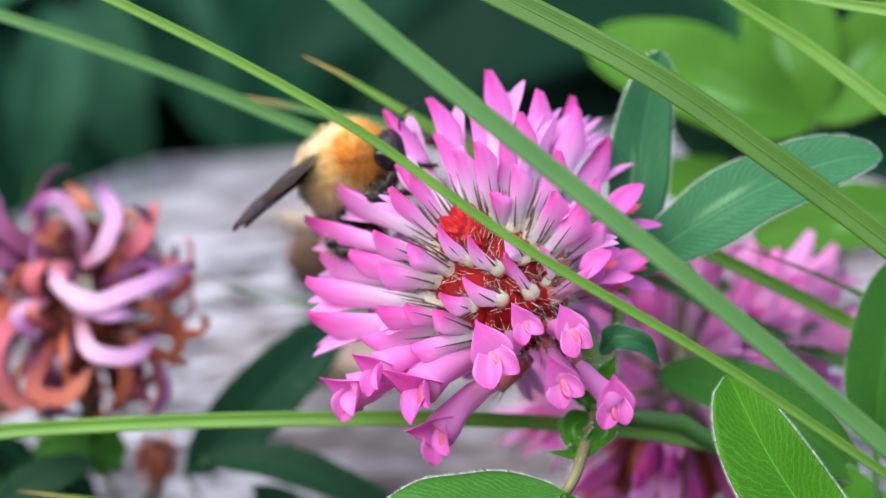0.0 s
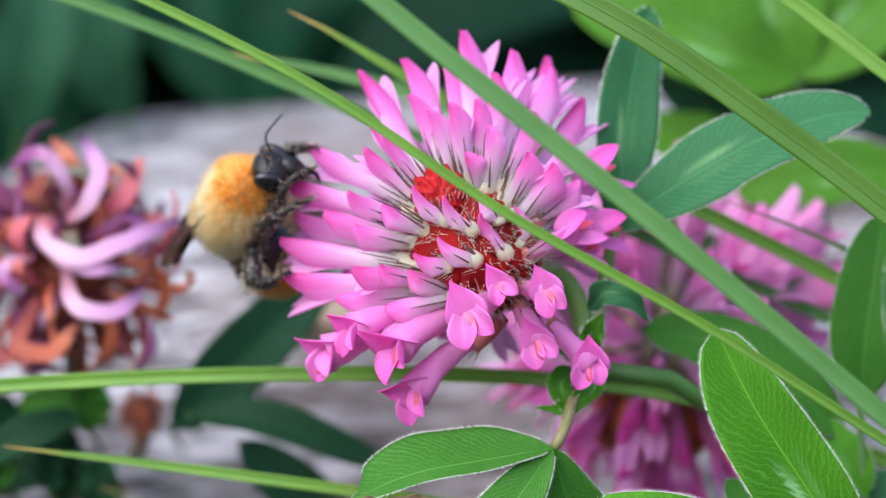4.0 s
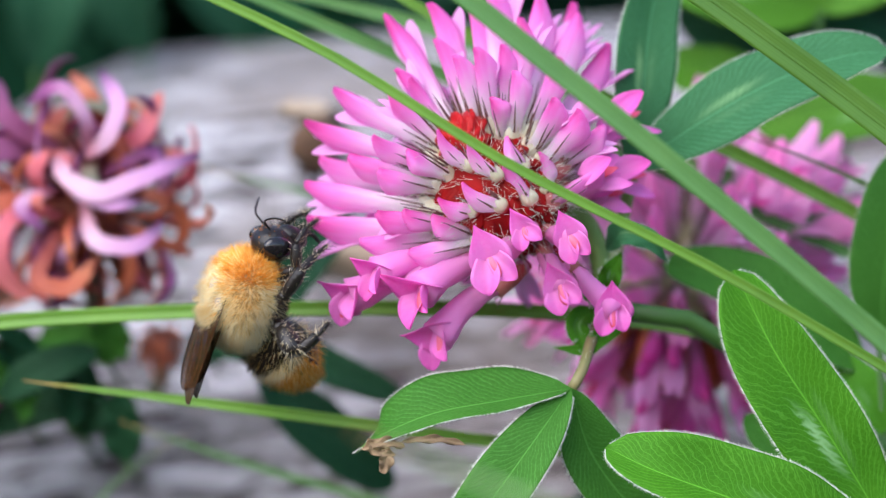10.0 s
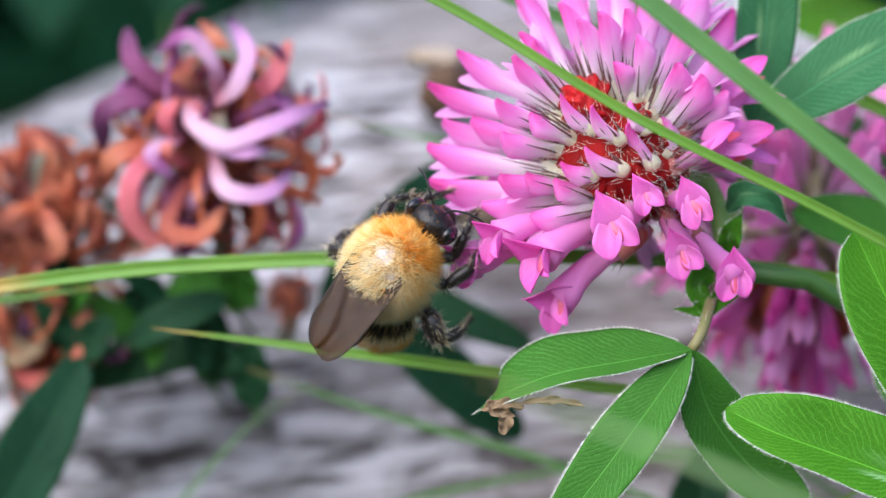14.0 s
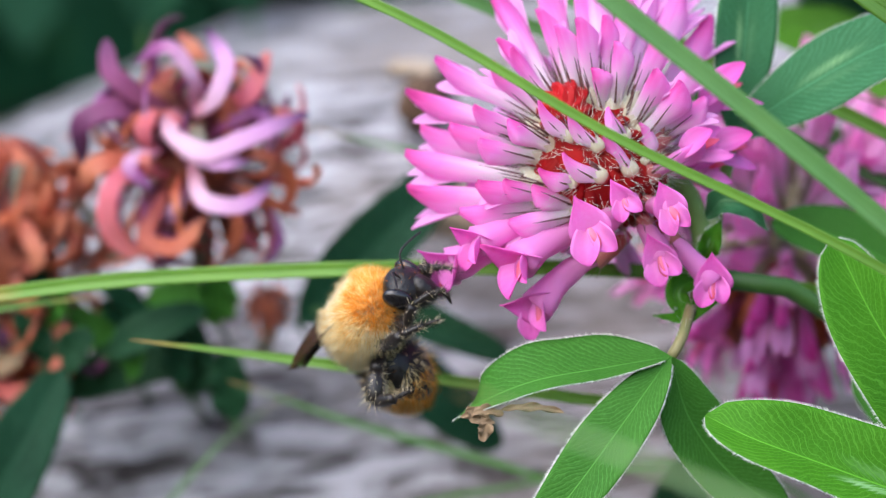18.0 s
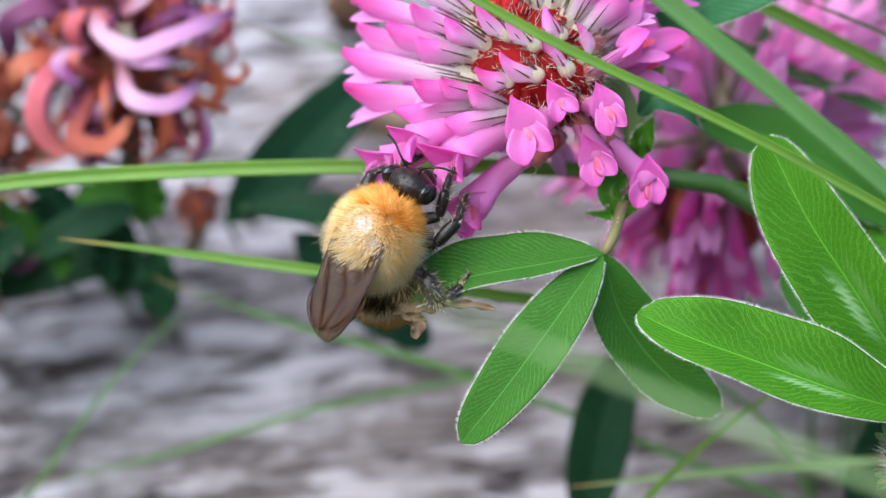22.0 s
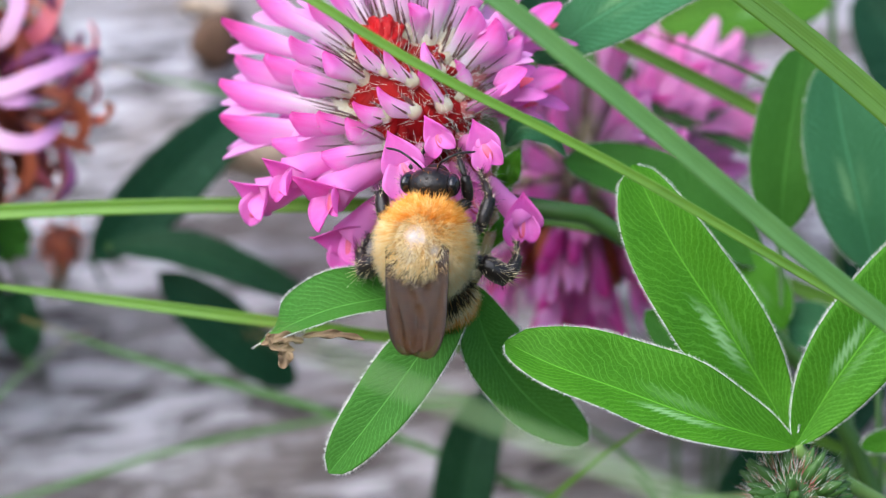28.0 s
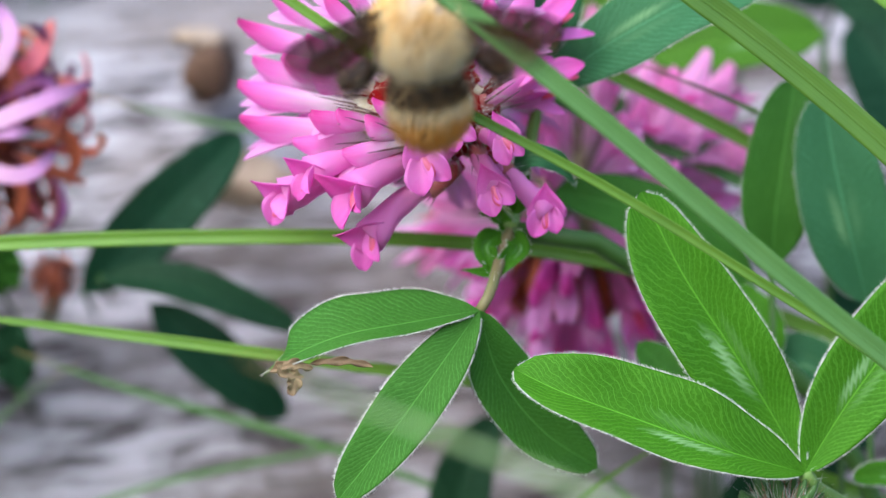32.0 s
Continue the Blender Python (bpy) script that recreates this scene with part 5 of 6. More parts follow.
# grass in front of and behind the flower
near_blade = grass("narrow bright green grass blade crossing before the flower", [g(1700, 930, -10), g(1568, 840, -11), g(1300, 660, -12), g(918, 432, -13), g(600, 210, -13), g(190, -4, -13), g(-250, -190, -12), g(-420, -240, -12)], 0.76, "blade", root=Vector((0.052, -0.012, 0)))
wide_blade = grass("broad green grass blade before the flower", [g(1900, 1070, -16), g(1568, 790, -18), g(1150, 440, -20), g(850, 200, -20), g(600, -5, -20), g(300, -260, -18), g(150, -400, -18)], 1.55, "blade_cool", root=Vector((0.064, -0.018, 0)), keel=0.2)
grass("wide deep green grass blade", [g(1950, 780, -10), g(1568, 430, -9), g(1380, 290, -9), g(1180, 150, -9), g(880, -10, -8), g(500, -190, -8), g(300, -260, -8)], 2.1, "blade_deep", root=Vector((0.075, -0.008, 0)), keel=0.25)
grass("pale green grass blade behind the flower", [g(2000, 900, 26), g(1300, 560, 22), g(900, 380, 20), g(560, 238, 18), g(300, 130, 17), g(0, 28, 16), g(-300, -60, 16)], 1.05, "blade_cool", root=Vector((0.062, 0.026, 0)))
grass("pale green grass blade behind the flower", [g(2000, 900, 20), g(1300, 470, 18), g(900, 300, 16), g(700, 190, 15), g(600, 130, 15), g(535, 98, 15)], 1.2, "blade", root=Vector((0.058, 0.017, 0)))
grass("pale green grass blade behind the flower", [g(2000, 900, 30), g(1200, 470, 28), g(800, 260, 26), g(640, 215, 26), g(420, 170, 26)], 1.4, "blade_cool", root=Vector((0.06, 0.03, 0)))
grass("light green arching grass blade", [g(1800, 360, 4), g(1568, 190, 5), g(1430, 85, 6), g(1280, -10, 6), g(1100, -140, 6)], 1.25, "blade", root=Vector((0.078, 0.005, 0)))
grass("light green arching grass blade", [g(1800, 60, 4), g(1568, 20, 5), g(1420, -5, 6), g(1200, -60, 6)], 1.1, "blade", root=Vector((0.086, 0.005, 0)))
grass("flat green grass blade behind the flower", [g(2000, 1100, 18), g(1500, 860, 17), g(1180, 772, 14), g(1000, 752, 13), g(540, 742, 12), g(250, 750, 12), g(0, 765, 12), g(-280, 800, 12)], 1.2, "blade", root=Vector((0.06, 0.02, 0)), tip=False)
grass("drooping green grass blade with a dry tip", [g(2000, 1350, 18), g(1300, 1060, 15), g(1000, 995, 14), g(826, 973, 13), g(646, 948, 12), g(306, 903, 12), g(120, 880, 12), g(30, 869, 12)], 0.95, "blade", root=Vector((0.058, 0.02, 0)))
grass("yellowing grass blade with a dry tip by the withered heads", [g(-620, 900, 22), g(-420, 845, 22), g(-207, 815, 22), g(-110, 802, 22), g(-17, 793, 22)], 1.0, "blade_deep", root=Vector((-0.062, 0.03, 0)))
grass("thin green stalk of grass", [g(1800, 620, 14), g(1568, 540, 14), g(1430, 480, 14), g(1280, 425, 14)], 0.5, "blade_deep", root=Vector((0.076, 0.02, 0)))
grass("soft green grass blade before the log", [g(1600, 1480, 32), g(1067, 1233, 31), g(727, 1103, 32), g(420, 1015, 32), g(200, 940, 32)], 0.62, "blade_cool", root=Vector((0.042, 0.034, 0)))
grass("pale green grass blade close to the lens", [g(1900, 1480, -78), g(1388, 1266, -80), g(1080, 1140, -82), g(787, 1025, -84), g(600, 950, -84)], 0.62, "blade_pale", root=Vector((0.030, -0.075, 0)), keel=0.1)
grass("thin green upright grass blade", [g(960, 1500, 14), g(1080, 1326, 14), g(1170, 1240, 14), g(1268, 1164, 14), g(1400, 1080, 16)], 0.62, "blade", root=Vector((0.004, 0.016, 0)))
grass("pale grass blade low down", [g(2050, 1200, 20), g(1700, 1240, 20), g(1496, 1262, 20), g(1200, 1285, 20), g(930, 1312, 20)], 0.85, "blade_pale", root=Vector((0.070, 0.022, 0)))
grass("soft green grass blade against the log", [g(1000, 1090, 33), g(700, 1130, 34), g(470, 1177, 34), g(200, 1260, 34), g(-40, 1310, 34)], 0.45, "blade_cool", root=Vector((0.018, 0.034, 0)))
grass("soft green grass blade against the log", [g(-60, 1380, 35), g(10, 1280, 35), g(130, 1120, 35), g(230, 1020, 35), g(330, 960, 35)], 0.42, "blade_cool", root=Vector((-0.046, 0.034, 0)))
grass("thin green grass blade before the log", [g(2000, 1150, 40), g(1300, 800, 38), g(760, 570, 38), g(560, 540, 38), g(330, 490, 38)], 0.6, "blade_cool", root=Vector((0.066, 0.038, 0)))

# leaves of the undergrowth; leaf_dark, leaf_shade and leaf_teal hold their shade as colour
for lab, pts, w, mat, nm, sd in (
    ("bright green oval clover leaflet with pale mark", [g(1550, 793, 14), g(1556, 700, 13), g(1572, 580, 13), g(1590, 461, 14)], 3.0, "leaf", (0, -1, 0.2), 1),
    ("blue-green oval clover leaflet", [g(1720, 860, 13), g(1690, 740, 12), g(1660, 610, 12), g(1640, 488, 13)], 3.6, "leaf_blue", (0, -1, 0.2), 2),
    ("mid-green leaf under the pink head", [g(1520, 850, 15), g(1420, 760, 14), g(1290, 690, 14), g(1165, 660, 15)], 2.9, "leaf", (0, -1, 0.6), 3),
    ("mid-green rounded clover leaf", [g(1560, 960, 14), g(1510, 900, 14), g(1450, 830, 15)], 2.6, "leaf_mark", (0.2, -1, 0.3), 4),
    ("small mid-green clover leaf", [g(1540, 1090, 10), g(1400, 1010, 10), g(1310, 930, 11)], 2.0, "leaf", (0, -1, 0.3), 5),
    ("small bright green leaf", [g(1800, 1170, 8), g(1740, 1165, 8), g(1695, 1172, 8)], 1.1, "leaf_mark", (0, -1, 0.6), 6),
    ("dark blue-green clover leaf", [g(1680, 1010, 16), g(1600, 960, 16), g(1520, 970, 17)], 2.2, "leaf_blue", (0, -1, 0.6), 7),
    ("bright yellow-green clover leaflet", [g(1440, 215, 42), g(1340, 185, 40), g(1180, 120, 40), g(1040, 75, 42)], 4.6, "leaf_bright", (0, -1, 0.5), 8),
    ("bright yellow-green clover leaflet", [g(1440, 215, 42), g(1410, 120, 42), g(1390, 20, 43), g(1370, -90, 44)], 4.2, "leaf_bright", (0, -1, 0.3), 9),
    ("bright yellow-green clover leaflet", [g(1440, 215, 42), g(1500, 150, 42), g(1580, 80, 42), g(1680, 20, 43)], 4.2, "leaf_bright", (0, -1, 0.3), 10),
    ("broad light green leaflet", [g(1640, 380, 34), g(1540, 385, 33), g(1440, 400, 33), g(1330, 420, 34)], 3.2, "leaf_bright", (0, -1, 0.6), 11),
    ("light green leaf before log", [g(1350, 330, 40), g(1260, 330, 40), g(1150, 310, 40)], 2.6, "leaf_bright", (0, -1, 0.6), 12),
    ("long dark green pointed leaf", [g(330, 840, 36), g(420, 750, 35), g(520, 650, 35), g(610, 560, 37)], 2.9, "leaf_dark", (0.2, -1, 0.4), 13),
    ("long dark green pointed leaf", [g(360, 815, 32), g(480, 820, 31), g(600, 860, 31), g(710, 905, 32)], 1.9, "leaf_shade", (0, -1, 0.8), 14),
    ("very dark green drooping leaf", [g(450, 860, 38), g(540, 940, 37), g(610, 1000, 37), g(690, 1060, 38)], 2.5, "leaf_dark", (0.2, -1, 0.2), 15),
    ("green leaf coloured dark for shade", [g(960, 1380, 32), g(985, 1260, 31), g(1010, 1150, 31), g(1060, 1060, 32)], 2.6, "leaf_shade", (0, -1, 0.3), 16),
    ("green leaf coloured dark for shade", [g(-330, 1320, 34), g(-230, 1180, 31), g(-152, 1040, 31), g(-90, 920, 33)], 3.2, "leaf_dark", (0, -1, 0.3), 17),
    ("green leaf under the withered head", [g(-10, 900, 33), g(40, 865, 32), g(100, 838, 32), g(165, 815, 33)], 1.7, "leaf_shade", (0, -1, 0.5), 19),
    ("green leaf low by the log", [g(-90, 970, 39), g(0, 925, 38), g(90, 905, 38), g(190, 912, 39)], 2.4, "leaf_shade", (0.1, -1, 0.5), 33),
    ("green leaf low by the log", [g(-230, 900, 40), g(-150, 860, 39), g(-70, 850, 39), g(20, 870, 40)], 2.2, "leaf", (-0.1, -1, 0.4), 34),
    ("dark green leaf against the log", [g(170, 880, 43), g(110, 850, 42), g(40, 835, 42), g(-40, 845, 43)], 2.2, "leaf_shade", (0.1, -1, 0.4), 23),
    ("blue-green leaf over the log, coloured dark for shade", [g(60, 318, 90), g(75, 220, 88), g(95, 130, 88), g(100, 10, 90)], 3.6, "leaf_teal", (0.2, -1, 0.4), 30),
    ("blue-green leaf over the log, coloured dark for shade", [g(250, 300, 100), g(215, 200, 98), g(200, 90, 98), g(150, -30, 100)], 3.4, "leaf_teal", (-0.3, -1, 0.5), 31),
    ("blue-green leaf over the log, coloured dark for shade", [g(420, 270, 110), g(370, 180, 108), g(330, 60, 108), g(330, -60, 110)], 3.6, "leaf_teal", (0.3, -1, 0.6), 32),
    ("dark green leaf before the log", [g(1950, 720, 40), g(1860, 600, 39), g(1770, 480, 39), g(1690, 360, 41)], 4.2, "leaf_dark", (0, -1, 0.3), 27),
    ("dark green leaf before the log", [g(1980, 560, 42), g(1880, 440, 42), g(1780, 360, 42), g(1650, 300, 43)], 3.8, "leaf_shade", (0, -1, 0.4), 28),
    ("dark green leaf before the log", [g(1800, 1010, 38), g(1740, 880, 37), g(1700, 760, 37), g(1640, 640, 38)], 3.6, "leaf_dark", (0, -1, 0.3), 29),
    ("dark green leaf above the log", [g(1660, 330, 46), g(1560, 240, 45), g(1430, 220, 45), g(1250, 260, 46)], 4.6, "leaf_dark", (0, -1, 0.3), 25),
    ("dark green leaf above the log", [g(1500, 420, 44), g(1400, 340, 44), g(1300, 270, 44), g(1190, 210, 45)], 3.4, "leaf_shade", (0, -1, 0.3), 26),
    ("green leaf coloured dark for shade", [g(1440, 1420, 22), g(1540, 1220, 22), g(1640, 1120, 22), g(1740, 1050, 23)], 3.4, "leaf_dark", (0, -1, 0.4), 20),
):
    single_leaf(lab, pts, w, mat, nm, sd in (13, 14, 15, 16, 17, 18, 19, 22, 23, 24, 25, 26, 27, 28, 29, 30, 31, 32, 33, 34), sd, hairs=120 if sd < 8 else 0)

rl = random.Random(19)
for k in range(16):
    u, v, c = rl.uniform(-260, 330), rl.uniform(770, 960), rl.uniform(33, 40)
    a = rl.uniform(0.2, 2.9)
    ln = rl.uniform(35, 75)
    mid, tip_ = g(u, v, c), g(u + ln * math.cos(a), v - ln * math.sin(a), c - 1)
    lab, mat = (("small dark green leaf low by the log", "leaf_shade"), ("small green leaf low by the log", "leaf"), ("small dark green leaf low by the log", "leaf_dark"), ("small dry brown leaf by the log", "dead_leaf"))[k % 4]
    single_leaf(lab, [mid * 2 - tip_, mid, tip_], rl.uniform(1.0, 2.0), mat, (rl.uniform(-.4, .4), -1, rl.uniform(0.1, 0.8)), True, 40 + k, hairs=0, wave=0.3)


def build_undergrowth():
    """The leaves beyond the log, too many to count; their shade is put into their colour."""
    rs = random.Random(77)
    whole = bmesh.new()
    al, ac = layers(whole)
    for k in range(520):
        c = rs.uniform(210, 420)
        u = rs.uniform(-700, 2300)
        v = rs.uniform(-420, 700) - (c - 210) * 0.3
        tipv = g(u, v, c)
        ln = rs.uniform(0.02, 0.05)
        d = Vector((rs.uniform(-1, 1), rs.uniform(-0.5, 0.2), rs.uniform(-0.3, 1))).normalized()
        pts = [tipv - d * ln, tipv + Vector((0, -0.004, 0.004)), tipv + d * ln + Vector((0, 0, -0.006))]
        b_ = leaflet_bm(pts, ln * 0.33, ln * 0.33, (rs.uniform(-.5, .5), -1, rs.uniform(0.1, 0.9)), hairs=0, nb=8, seed=k)
        me = bpy.data.meshes.new("tmp")
        b_.to_mesh(me)
        b_.free()
        whole.from_mesh(me)
        bpy.data.meshes.remove(me)
    for k in range(46):
        c = rs.uniform(95, 205)
        tipv = g(rs.uniform(-300, 1900), rs.uniform(-300, 110), c)
        ln = rs.uniform(0.010, 0.020)
        d = Vector((rs.uniform(-1, 1), rs.uniform(-0.5, 0.2), rs.uniform(-0.8, 0.6))).normalized()
        b_ = leaflet_bm([tipv - d * ln, tipv + Vector((0, -0.002, 0.002)), tipv + d * ln + Vector((0, 0, -0.003))], ln * 0.36, ln * 0.36, (rs.uniform(-.5, .5), -1, rs.uniform(0.1, 0.9)), hairs=0, nb=10, seed=k)
        me = bpy.data.meshes.new("tmp")
        b_.to_mesh(me)
        b_.free()
        whole.from_mesh(me)
        bpy.data.meshes.remove(me)
        tube(whole, spline([Vector((tipv.x, 0.235, 0)), Vector((tipv.x, 0.228, tipv.z + 0.004)), tipv - d * ln], 10), 0.0005, 5)
    # stalks that carry them
    for k in range(90):
        u, c = rs.uniform(-700, 2300), rs.uniform(215, 400)
        a, b2 = g(u, rs.uniform(-300, 300), c), g(u + rs.uniform(-100, 100), 441, c)
        tube(whole, spline([Vector((b2.x, b2.y, 0)), b2, a], 8), 0.0012, 5)
    thing("undergrowth", whole, M["leaf_far"], "leaves behind the log, their shade put into a dark green", "undergrowth", kind="stuff")
    # bushes round the place, and low grass on the earth: many small leaves
    leaf = [(0, 0, 0), (0.34, 0.30, 0.06), (0.30, 0.72, 0.05), (0, 1, -0.08), (-0.30, 0.72, 0.05), (-0.34, 0.30, 0.06), (0, 0.5, -0.02)]
    tri = [(6, 0, 1), (6, 1, 2), (6, 2, 3), (6, 3, 4), (6, 4, 5), (6, 5, 0)]
    bush_v, bush_f = [], []
    for k in range(9000):
        a = math.pi * rs.uniform(-0.08, 1.08)
        r = rs.gauss(1.0, 0.07)
        top = 0.75 + 0.35 * noise.noise(Vector((math.cos(a) * 4, math.sin(a) * 4, 1)))
        at = Vector((math.cos(a) * 1.5 * r, 0.2 + math.sin(a) * 1.2 * r, 0.01 + top * rs.random() ** 0.7))
        m = Matrix.Rotation(rs.uniform(0, 6.28), 3, "Z") @ Matrix.Rotation(rs.uniform(-1.2, 0.9), 3, "X") * rs.uniform(0.05, 0.10)
        n0 = len(bush_v)
        bush_v += [at + m @ Vector(q) for q in leaf]
        bush_f += [tuple(n0 + q for q in f) for f in tri]
    me = bpy.data.meshes.new("hedge")
    me.from_pydata(bush_v, [], bush_f)
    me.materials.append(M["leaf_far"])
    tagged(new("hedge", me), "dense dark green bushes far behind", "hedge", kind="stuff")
    sod_v, sod_f = [], []
    for k in range(26000):
        r, a = 0.03 + 1.9 * rs.random() ** 1.3, rs.uniform(0, 6.283)
        at = Vector((r * math.cos(a), 0.02 + r * math.sin(a), -0.004))
        if (abs(at.x) < 0.5 and 0.03 < at.y < 0.24):
            continue
        h = rs.uniform(0.02, 0.06) if r < 0.4 else rs.uniform(0.03, 0.11)
        lean = Vector((rs.uniform(-.6, .6), rs.uniform(-.6, .6), 1)) * h
        side = Vector((math.cos(a * 7), math.sin(a * 7), 0)) * rs.uniform(0.001, 0.003)
        n0 = len(sod_v)
        sod_v += [at - side, at + side, at + lean * 0.55 + side * 0.8, at + lean * 0.55 - side * 0.8, at + lean + Vector((lean.x, lean.y, -0.2 * h)) * 0.6]
        sod_f += [(n0, n0 + 1, n0 + 2, n0 + 3), (n0 + 3, n0 + 2, n0 + 4)]
    me = bpy.data.meshes.new("low_grass")
    me.from_pydata(sod_v, [], sod_f)
    me.materials.append(M["leaf_far"])
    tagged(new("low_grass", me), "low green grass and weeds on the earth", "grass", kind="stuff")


build_undergrowth()


def build_dry_head(u, v, c, seed):
    """A dry tan flower head on a thin stalk beyond the log."""
    at = g(u, v, c)
    root = Vector((at.x + 0.01, at.y + 0.01, 0))
    ob = tagged(new("dry_flower"), "dry tan flower head beyond the log", "flower", "dry flower heads")
    ob.location = root
    bm = bmesh.new()
    tube(bm, spline([Vector((0, 0, 0)), Vector((-0.003, 0, at.z * 0.6)), at - root], 12), 0.0007, 6)
    part("stalk", bm, M["stem_dry"], ob)
    bm = bmesh.new()
    layers(bm)
    rs = random.Random(seed)
    blob(bm, at - root, (0.0034, 0.003, 0.0028), wob=0.4)
    for k in range(30):
        d = Vector((rs.gauss(0, 1), rs.gauss(0, 1), rs.gauss(0.3, 1))).normalized()
        tube(bm, [at - root + d * 0.002, at - root + d * 0.0042, at - root + d * 0.0058 + Vector((0, 0, -0.001))], [0.0006, 0.0008, 0.0002], 6, d.orthogonal())
    part("bracts", bm, M["cut_wood"], ob)


for u, v, c, sd in ((850, 78, 215, 1), (925, 20, 222, 2), (880, 25, 230, 3)):
    build_dry_head(u, v, c, sd)
bumblebee, bee_wings = build_bee()


# ---- what moves ----
def motions():
    s = PX
    # the whole clover sways a little; (seconds, right, down) in grid steps
    base = clover.location.copy()
    rows = [(0, 0, 0), (1, 3, -3), (2, 5, 5), (3, 3, 2), (3.5, 6, -2), (5.5, -2, 18), (6, -2, 7), (6.5, -2, 14), (7, 7, -1), (7.5, -3, 10), (8, -6, 7), (9, 0, 12), (10, 3, 11), (11, -1, 17), (12, -5, 19), (13, -8, 24), (14, -13, 34),
            (14.5, -8, 26), (16.5, -8, 27), (17, -8, 25), (18, -11, 26), (19, -14, 28), (20, -9, 24), (21, -11, 22), (22, -5, 24), (23, -7, 24), (24, -6, 20), (25, 3, 10), (26, 2, 6), (26.5, 0, 12), (28.5, 0, 4), (29, 0, 0), (30, 12, 16), (31, 12, 14), (31.5, 12, 14), (32, 30, 0)]
    walk(clover, [(t, Matrix.Translation(base + Vector((x * s, 0, -y * s)))) for t, x, y in rows])
    # the flower head nods under the bee; (seconds, right, down, lean)
    at = clover_head.location.copy()
    rows = [(0, 23, -7, 0), (1, 12, -1, 0), (2, 4, -1, 0), (3, 8, -2, 0), (3.5, 4, -1, 0), (5.5, -6, 8, 0), (6, 0, 0, 0), (6.5, -4, 4, 0), (7, 7, -1, 0), (8, 8, 7, 0), (9, 7, 8, 0.3), (10, 10, 10, 0.5), (11, 6, 13, 0.5), (12, 7, 10, 0.8), (13, 10, 9, 1), (14, 15, 16, 1), (16.5, 13, 13, 1),
            (18, 12, 15, 1), (19, 15, 13, 1.5), (20, 16, 13, 1.5), (21, 18, 15, 1.5), (22, 20, 19, 1.5), (24, 21, 16, 2), (25, 34, 16, 2), (26, 33, 19, 2), (26.5, 32, 23, 2), (28.5, 42, 32, 3), (29, 45, 34, 3), (31, 42, 34, 3), (31.5, 40, 30, 3), (32, 56, -28, 1)]
    walk(clover_head, [(t, Matrix.Translation(at + Vector((x * s, 0, -y * s))) @ pose(0, 0, 0, 0, a, 0)) for t, x, y, a in rows])
    # the narrow blade is pressed down from its foot
    foot = g(1700, 930, -10)
    b0 = near_blade.location.copy()
    rows = [(0, 0), (3, 0.4), (3.5, 0.8), (6, 2.1), (9, 3.3), (13, 4.2), (17, 4.6), (19, 5.3), (23, 5.0), (26, 4.1), (29, 3.5), (31, 3.5), (32, 2.0)]
    walk(near_blade, [(t, Matrix.Translation(foot) @ pose(0, 0, 0, 0, -a, 0) @ Matrix.Translation(b0 - foot)) for t, a in rows])
    b1 = wide_blade.location.copy()
    rows = [(0, 0), (6, 9), (9, 12), (13, 38), (19, 40), (23, 42), (26, 24), (29, 18), (32, 16)]
    walk(wide_blade, [(t, Matrix.Translation(b1 + Vector((0, 0, -y * s)))) for t, y in rows])

    # the bee climbs round the flower: seconds, u, v, depth, heading in the upright plane, roll of its back, tip of the head towards the eye
    rows = [
        (0, 612, 298, 9, 36, 72, 38), (0.5, 579, 323, 9, 52, 84, 44), (0.8, 474, 391, 7, 64, 92, 40), (1, 477, 386, 7, 66, 92, 40), (1.25, 476, 385, 7, 60, 84, 44), (1.4, 484, 345, 7, 36, 56, 50), (1.6, 491, 413, 9, 5, 26, 54),
        (2, 533, 420, 10, -20, 10, 72), (2.6, 549, 418, 10, -20, 10, 72), (3, 552, 438, 10, -15, 12, 72), (3.13, 516, 439, 9, 5, 30, 52), (3.3, 475, 436, 8, 44, 72, 48), (3.5, 451, 409, 8, 62, 88, 44), (5.5, 445, 639, 9, 58, 46, 6),
        (6, 469, 587, 9, 54, 50, 2), (6.5, 434, 738, 6, 66, 84, 38), (7, 457, 774, 4, 64, 80, 30), (7.5, 527, 834, 1, 62, 24, 10), (8, 546, 829, 0, 64, 24, 4), (8.5, 556, 828, -1, 64, 20, 2), (9, 438, 748, 2, 66, 90, 36),
        (9.5, 396, 738, 2, 60, 96, 28), (10, 424, 725, 1, 76, 68, 10), (10.5, 422, 719, 1, 74, 66, 4), (11, 446, 717, 0, 36, 25, -4), (11.5, 499, 765, -1, 52, 16, 0), (12, 501, 768, -1, 52, 14, 0), (12.5, 524, 753, -1, 52, 14, 0),
    ]
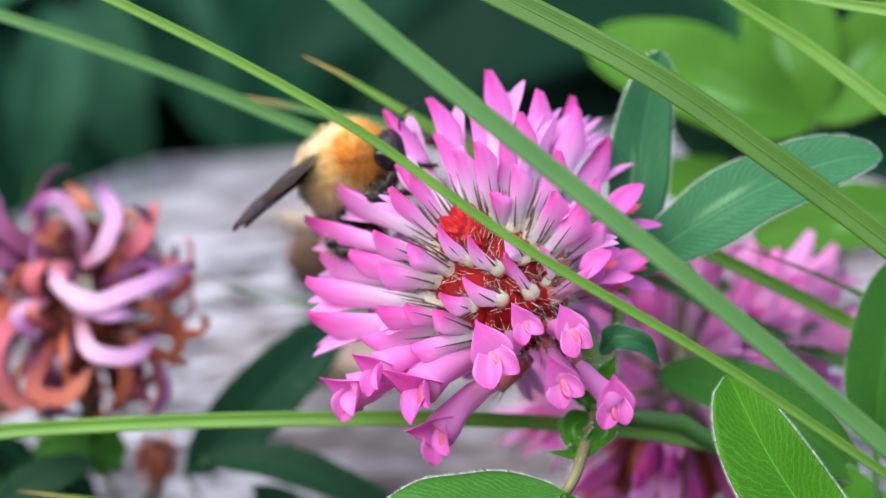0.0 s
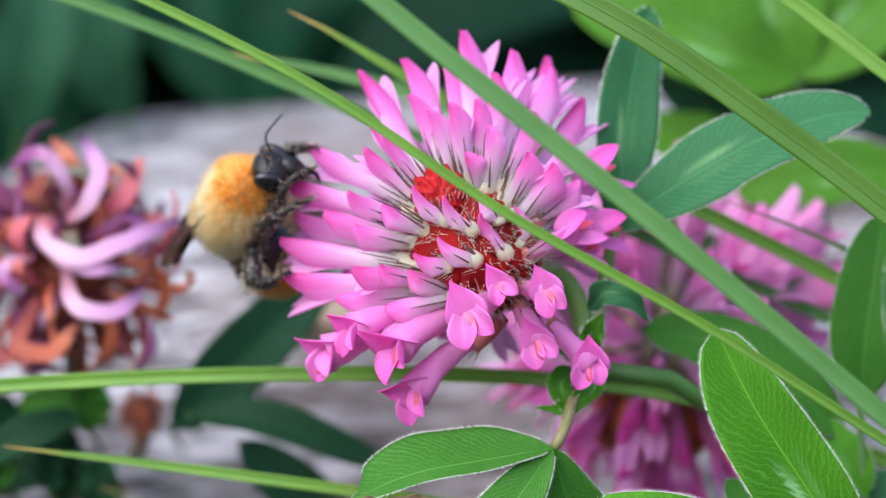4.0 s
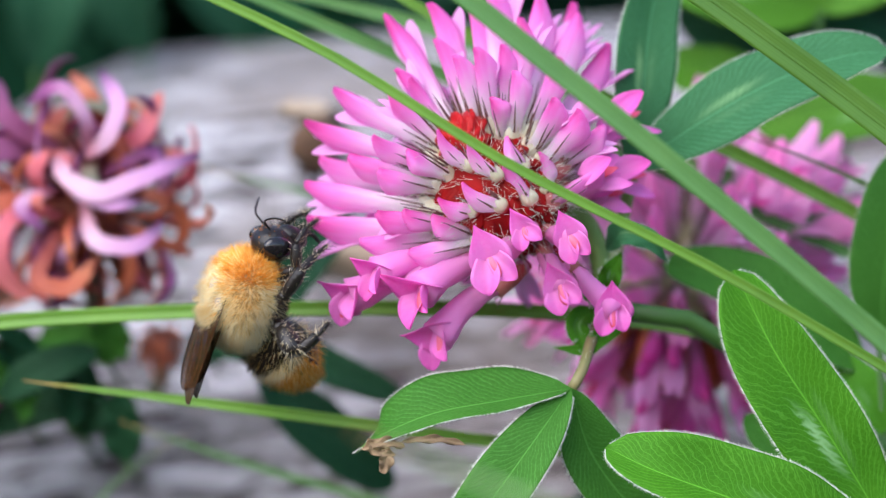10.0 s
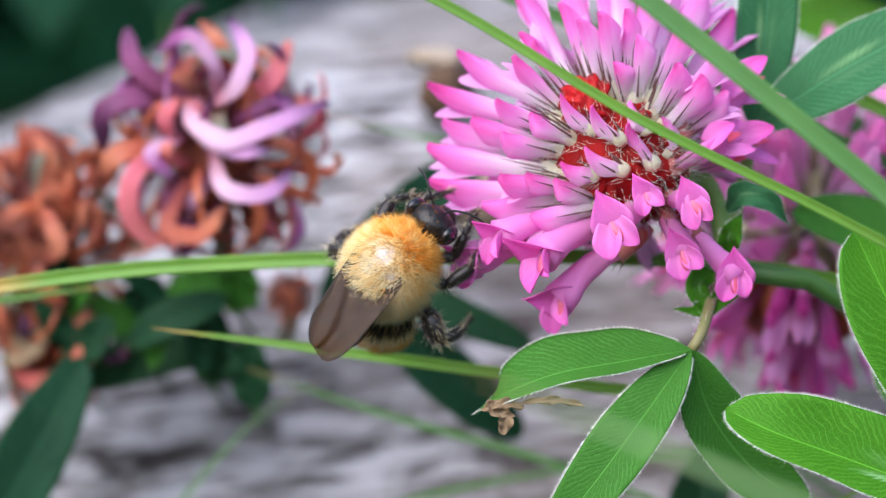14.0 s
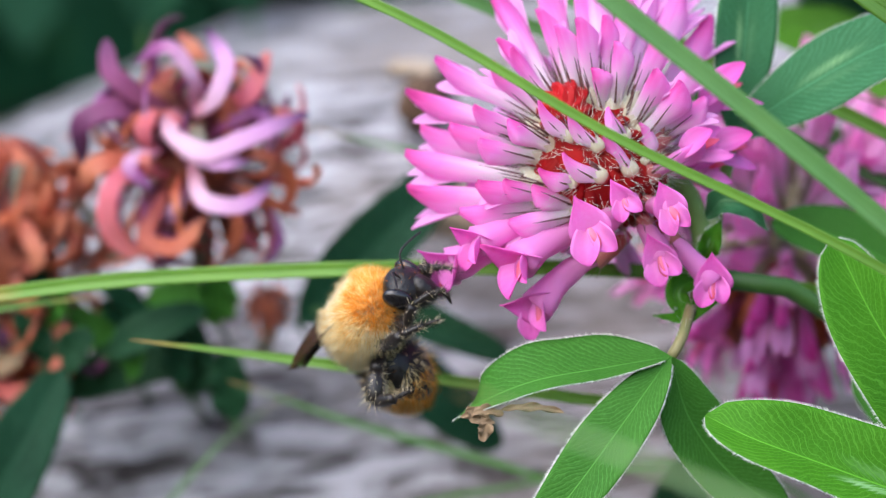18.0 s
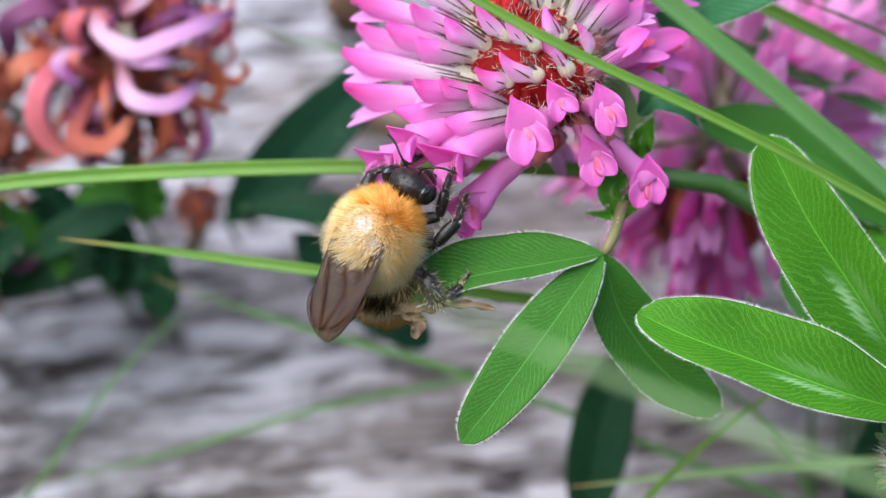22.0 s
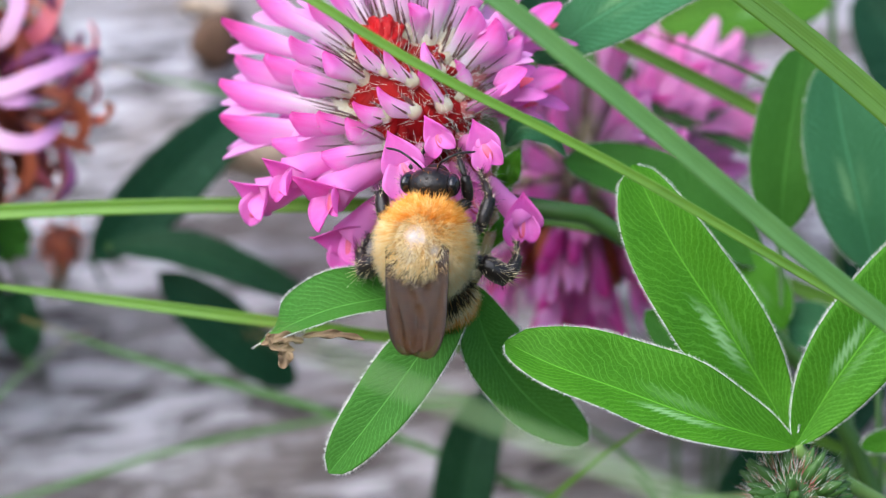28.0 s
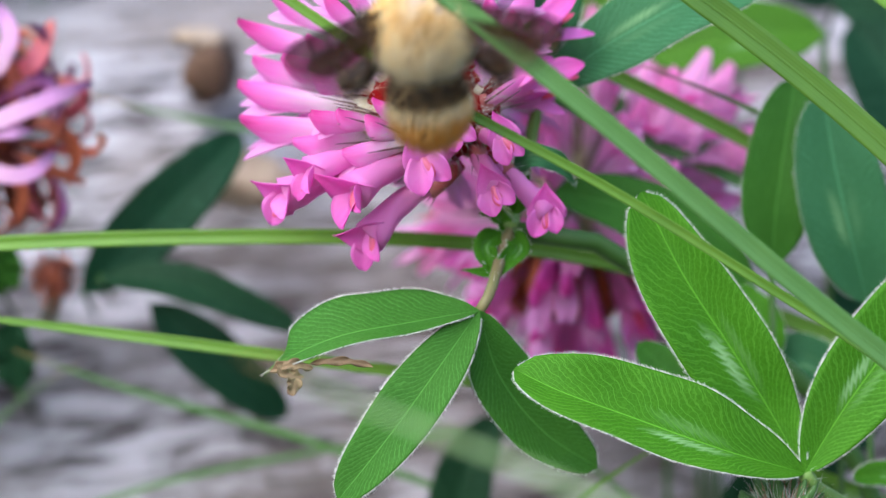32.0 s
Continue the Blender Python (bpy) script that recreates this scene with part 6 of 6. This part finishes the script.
    rows += [
        (13, 504, 743, -1, 60, 24, 0), (13.5, 418, 800, 0, 62, 90, 40), (14, 454, 764, -1, 52, 20, 4), (14.5, 526, 757, -1, 52, 14, 2), (16.5, 521, 778, -1, 52, 14, 2), (17, 529, 773, -1, 52, 16, 2), (17.5, 531, 774, -1, 50, 16, 4),
        (18, 454, 832, 2, 60, 84, 40), (18.5, 510, 874, -2, 50, 10, 44), (19, 587, 860, -4, 64, 22, 16), (19.5, 606, 824, -4, 62, 26, -6), (20, 628, 838, -4, 66, 28, 0), (20.5, 551, 881, -4, 62, 30, 52), (21, 576, 871, -4, 66, 36, 8),
        (21.5, 599, 870, -4, 66, 32, 4), (22, 594, 871, -4, 64, 30, 4), (22.5, 613, 860, -4, 64, 30, 4), (23, 623, 859, -4, 64, 30, 4), (23.5, 624, 838, -4, 66, 30, 4), (24, 644, 865, -5, 62, 14, 54), (24.5, 732, 887, -6, 82, 16, 22),
        (25, 831, 848, -7, 97, 18, 38), (25.5, 834, 831, -7, 104, 22, 8), (26, 850, 821, -7, 120, 26, 2), (26.5, 808, 860, -7, 92, 20, 50), (28.5, 941, 798, -7, 93, 14, -10), (29, 939, 788, -7, 108, 18, -4), (29.5, 938, 790, -7, 110, 20, -4),
        (30, 946, 798, -7, 112, 22, -4), (31, 946, 788, -7, 112, 23, -4), (31.5, 990, 766, -8, 90, 8, 5), (31.6, 986, 701, -9, 90, 6, 2), (31.7, 884, 637, -11, 92, 5, -20), (31.8, 890, 611, -12, 94, 5, -32), (31.9, 902, 495, -15, 94, 3, -38),
        (32, 928, 380, -18, 96, 0, -38),
    ]

    def stance(u, v, c, th, roll, nod):
        h = Vector((math.cos(radians(th)), 0, math.sin(radians(th))))
        back = Vector((0, -1, 0))
        side = h.cross(back)
        m = Matrix((side, h, back)).transposed().to_4x4()
        return Matrix.Translation(g(u, v, c)) @ m @ pose(0, 0, 0, nod, 0, 0) @ pose(0, 0, 0, 0, -roll, 0)
    walk(bumblebee, [(t, stance(*r)) for t, *r in rows])
    # wings: folded back, held out now and then, beating at the end; (seconds, spread, lift, swing to the bee's right)
    spread = [(0, 2, 2, 48), (0.5, 2, 2, 30), (0.8, 2, 2, 0), (1.5, 2, 2, 0), (2, 2, 1, -26), (3, 2, 1, -26), (3.3, 2, 2, 0), (3.5, 2, 2, 0), (5.5, 2, 3, 26), (6, 2, 3, 28), (6.5, 3, 3, 10), (9, 6, 4, 0), (10, 8, 5, 14), (10.5, 10, 5, 14), (11, 19, 7, 0), (12, 16, 7, 4), (12.5, 13, 7, 4), (13, 9, 5, 6), (14, 7, 5, 6), (17, 8, 5, 6), (18, 6, 3, 0), (19, 6, 4, 8)]
    spread += [(20.5, 6, 4, 10), (21, 6, 4, 10), (23, 6, 4, 8), (25, 8, 5, 4), (26, 8, 4, 6), (28.5, 8, 3, 4), (31.5, 8, 4, 4)]
    spread += [(31.7 + i / 30, 82, 62 if i % 2 else -42, 0) for i in range(10)]
    for w, sx, hind in bee_wings:
        root = Vector((sx * 0.0021, 0.0004 - 0.0010 * hind, 0.0023 - 0.0004 * hind))
        walk(w, [(t, Matrix.Translation(root) @ pose(0, 0, 0, 0, 0, sx * (a - 14 - 4 * hind) + swing) @ pose(0, 0, 0, -12 if a < 60 else 0, -sx * l_, 0)) for t, a, l_, swing in spread])


motions()
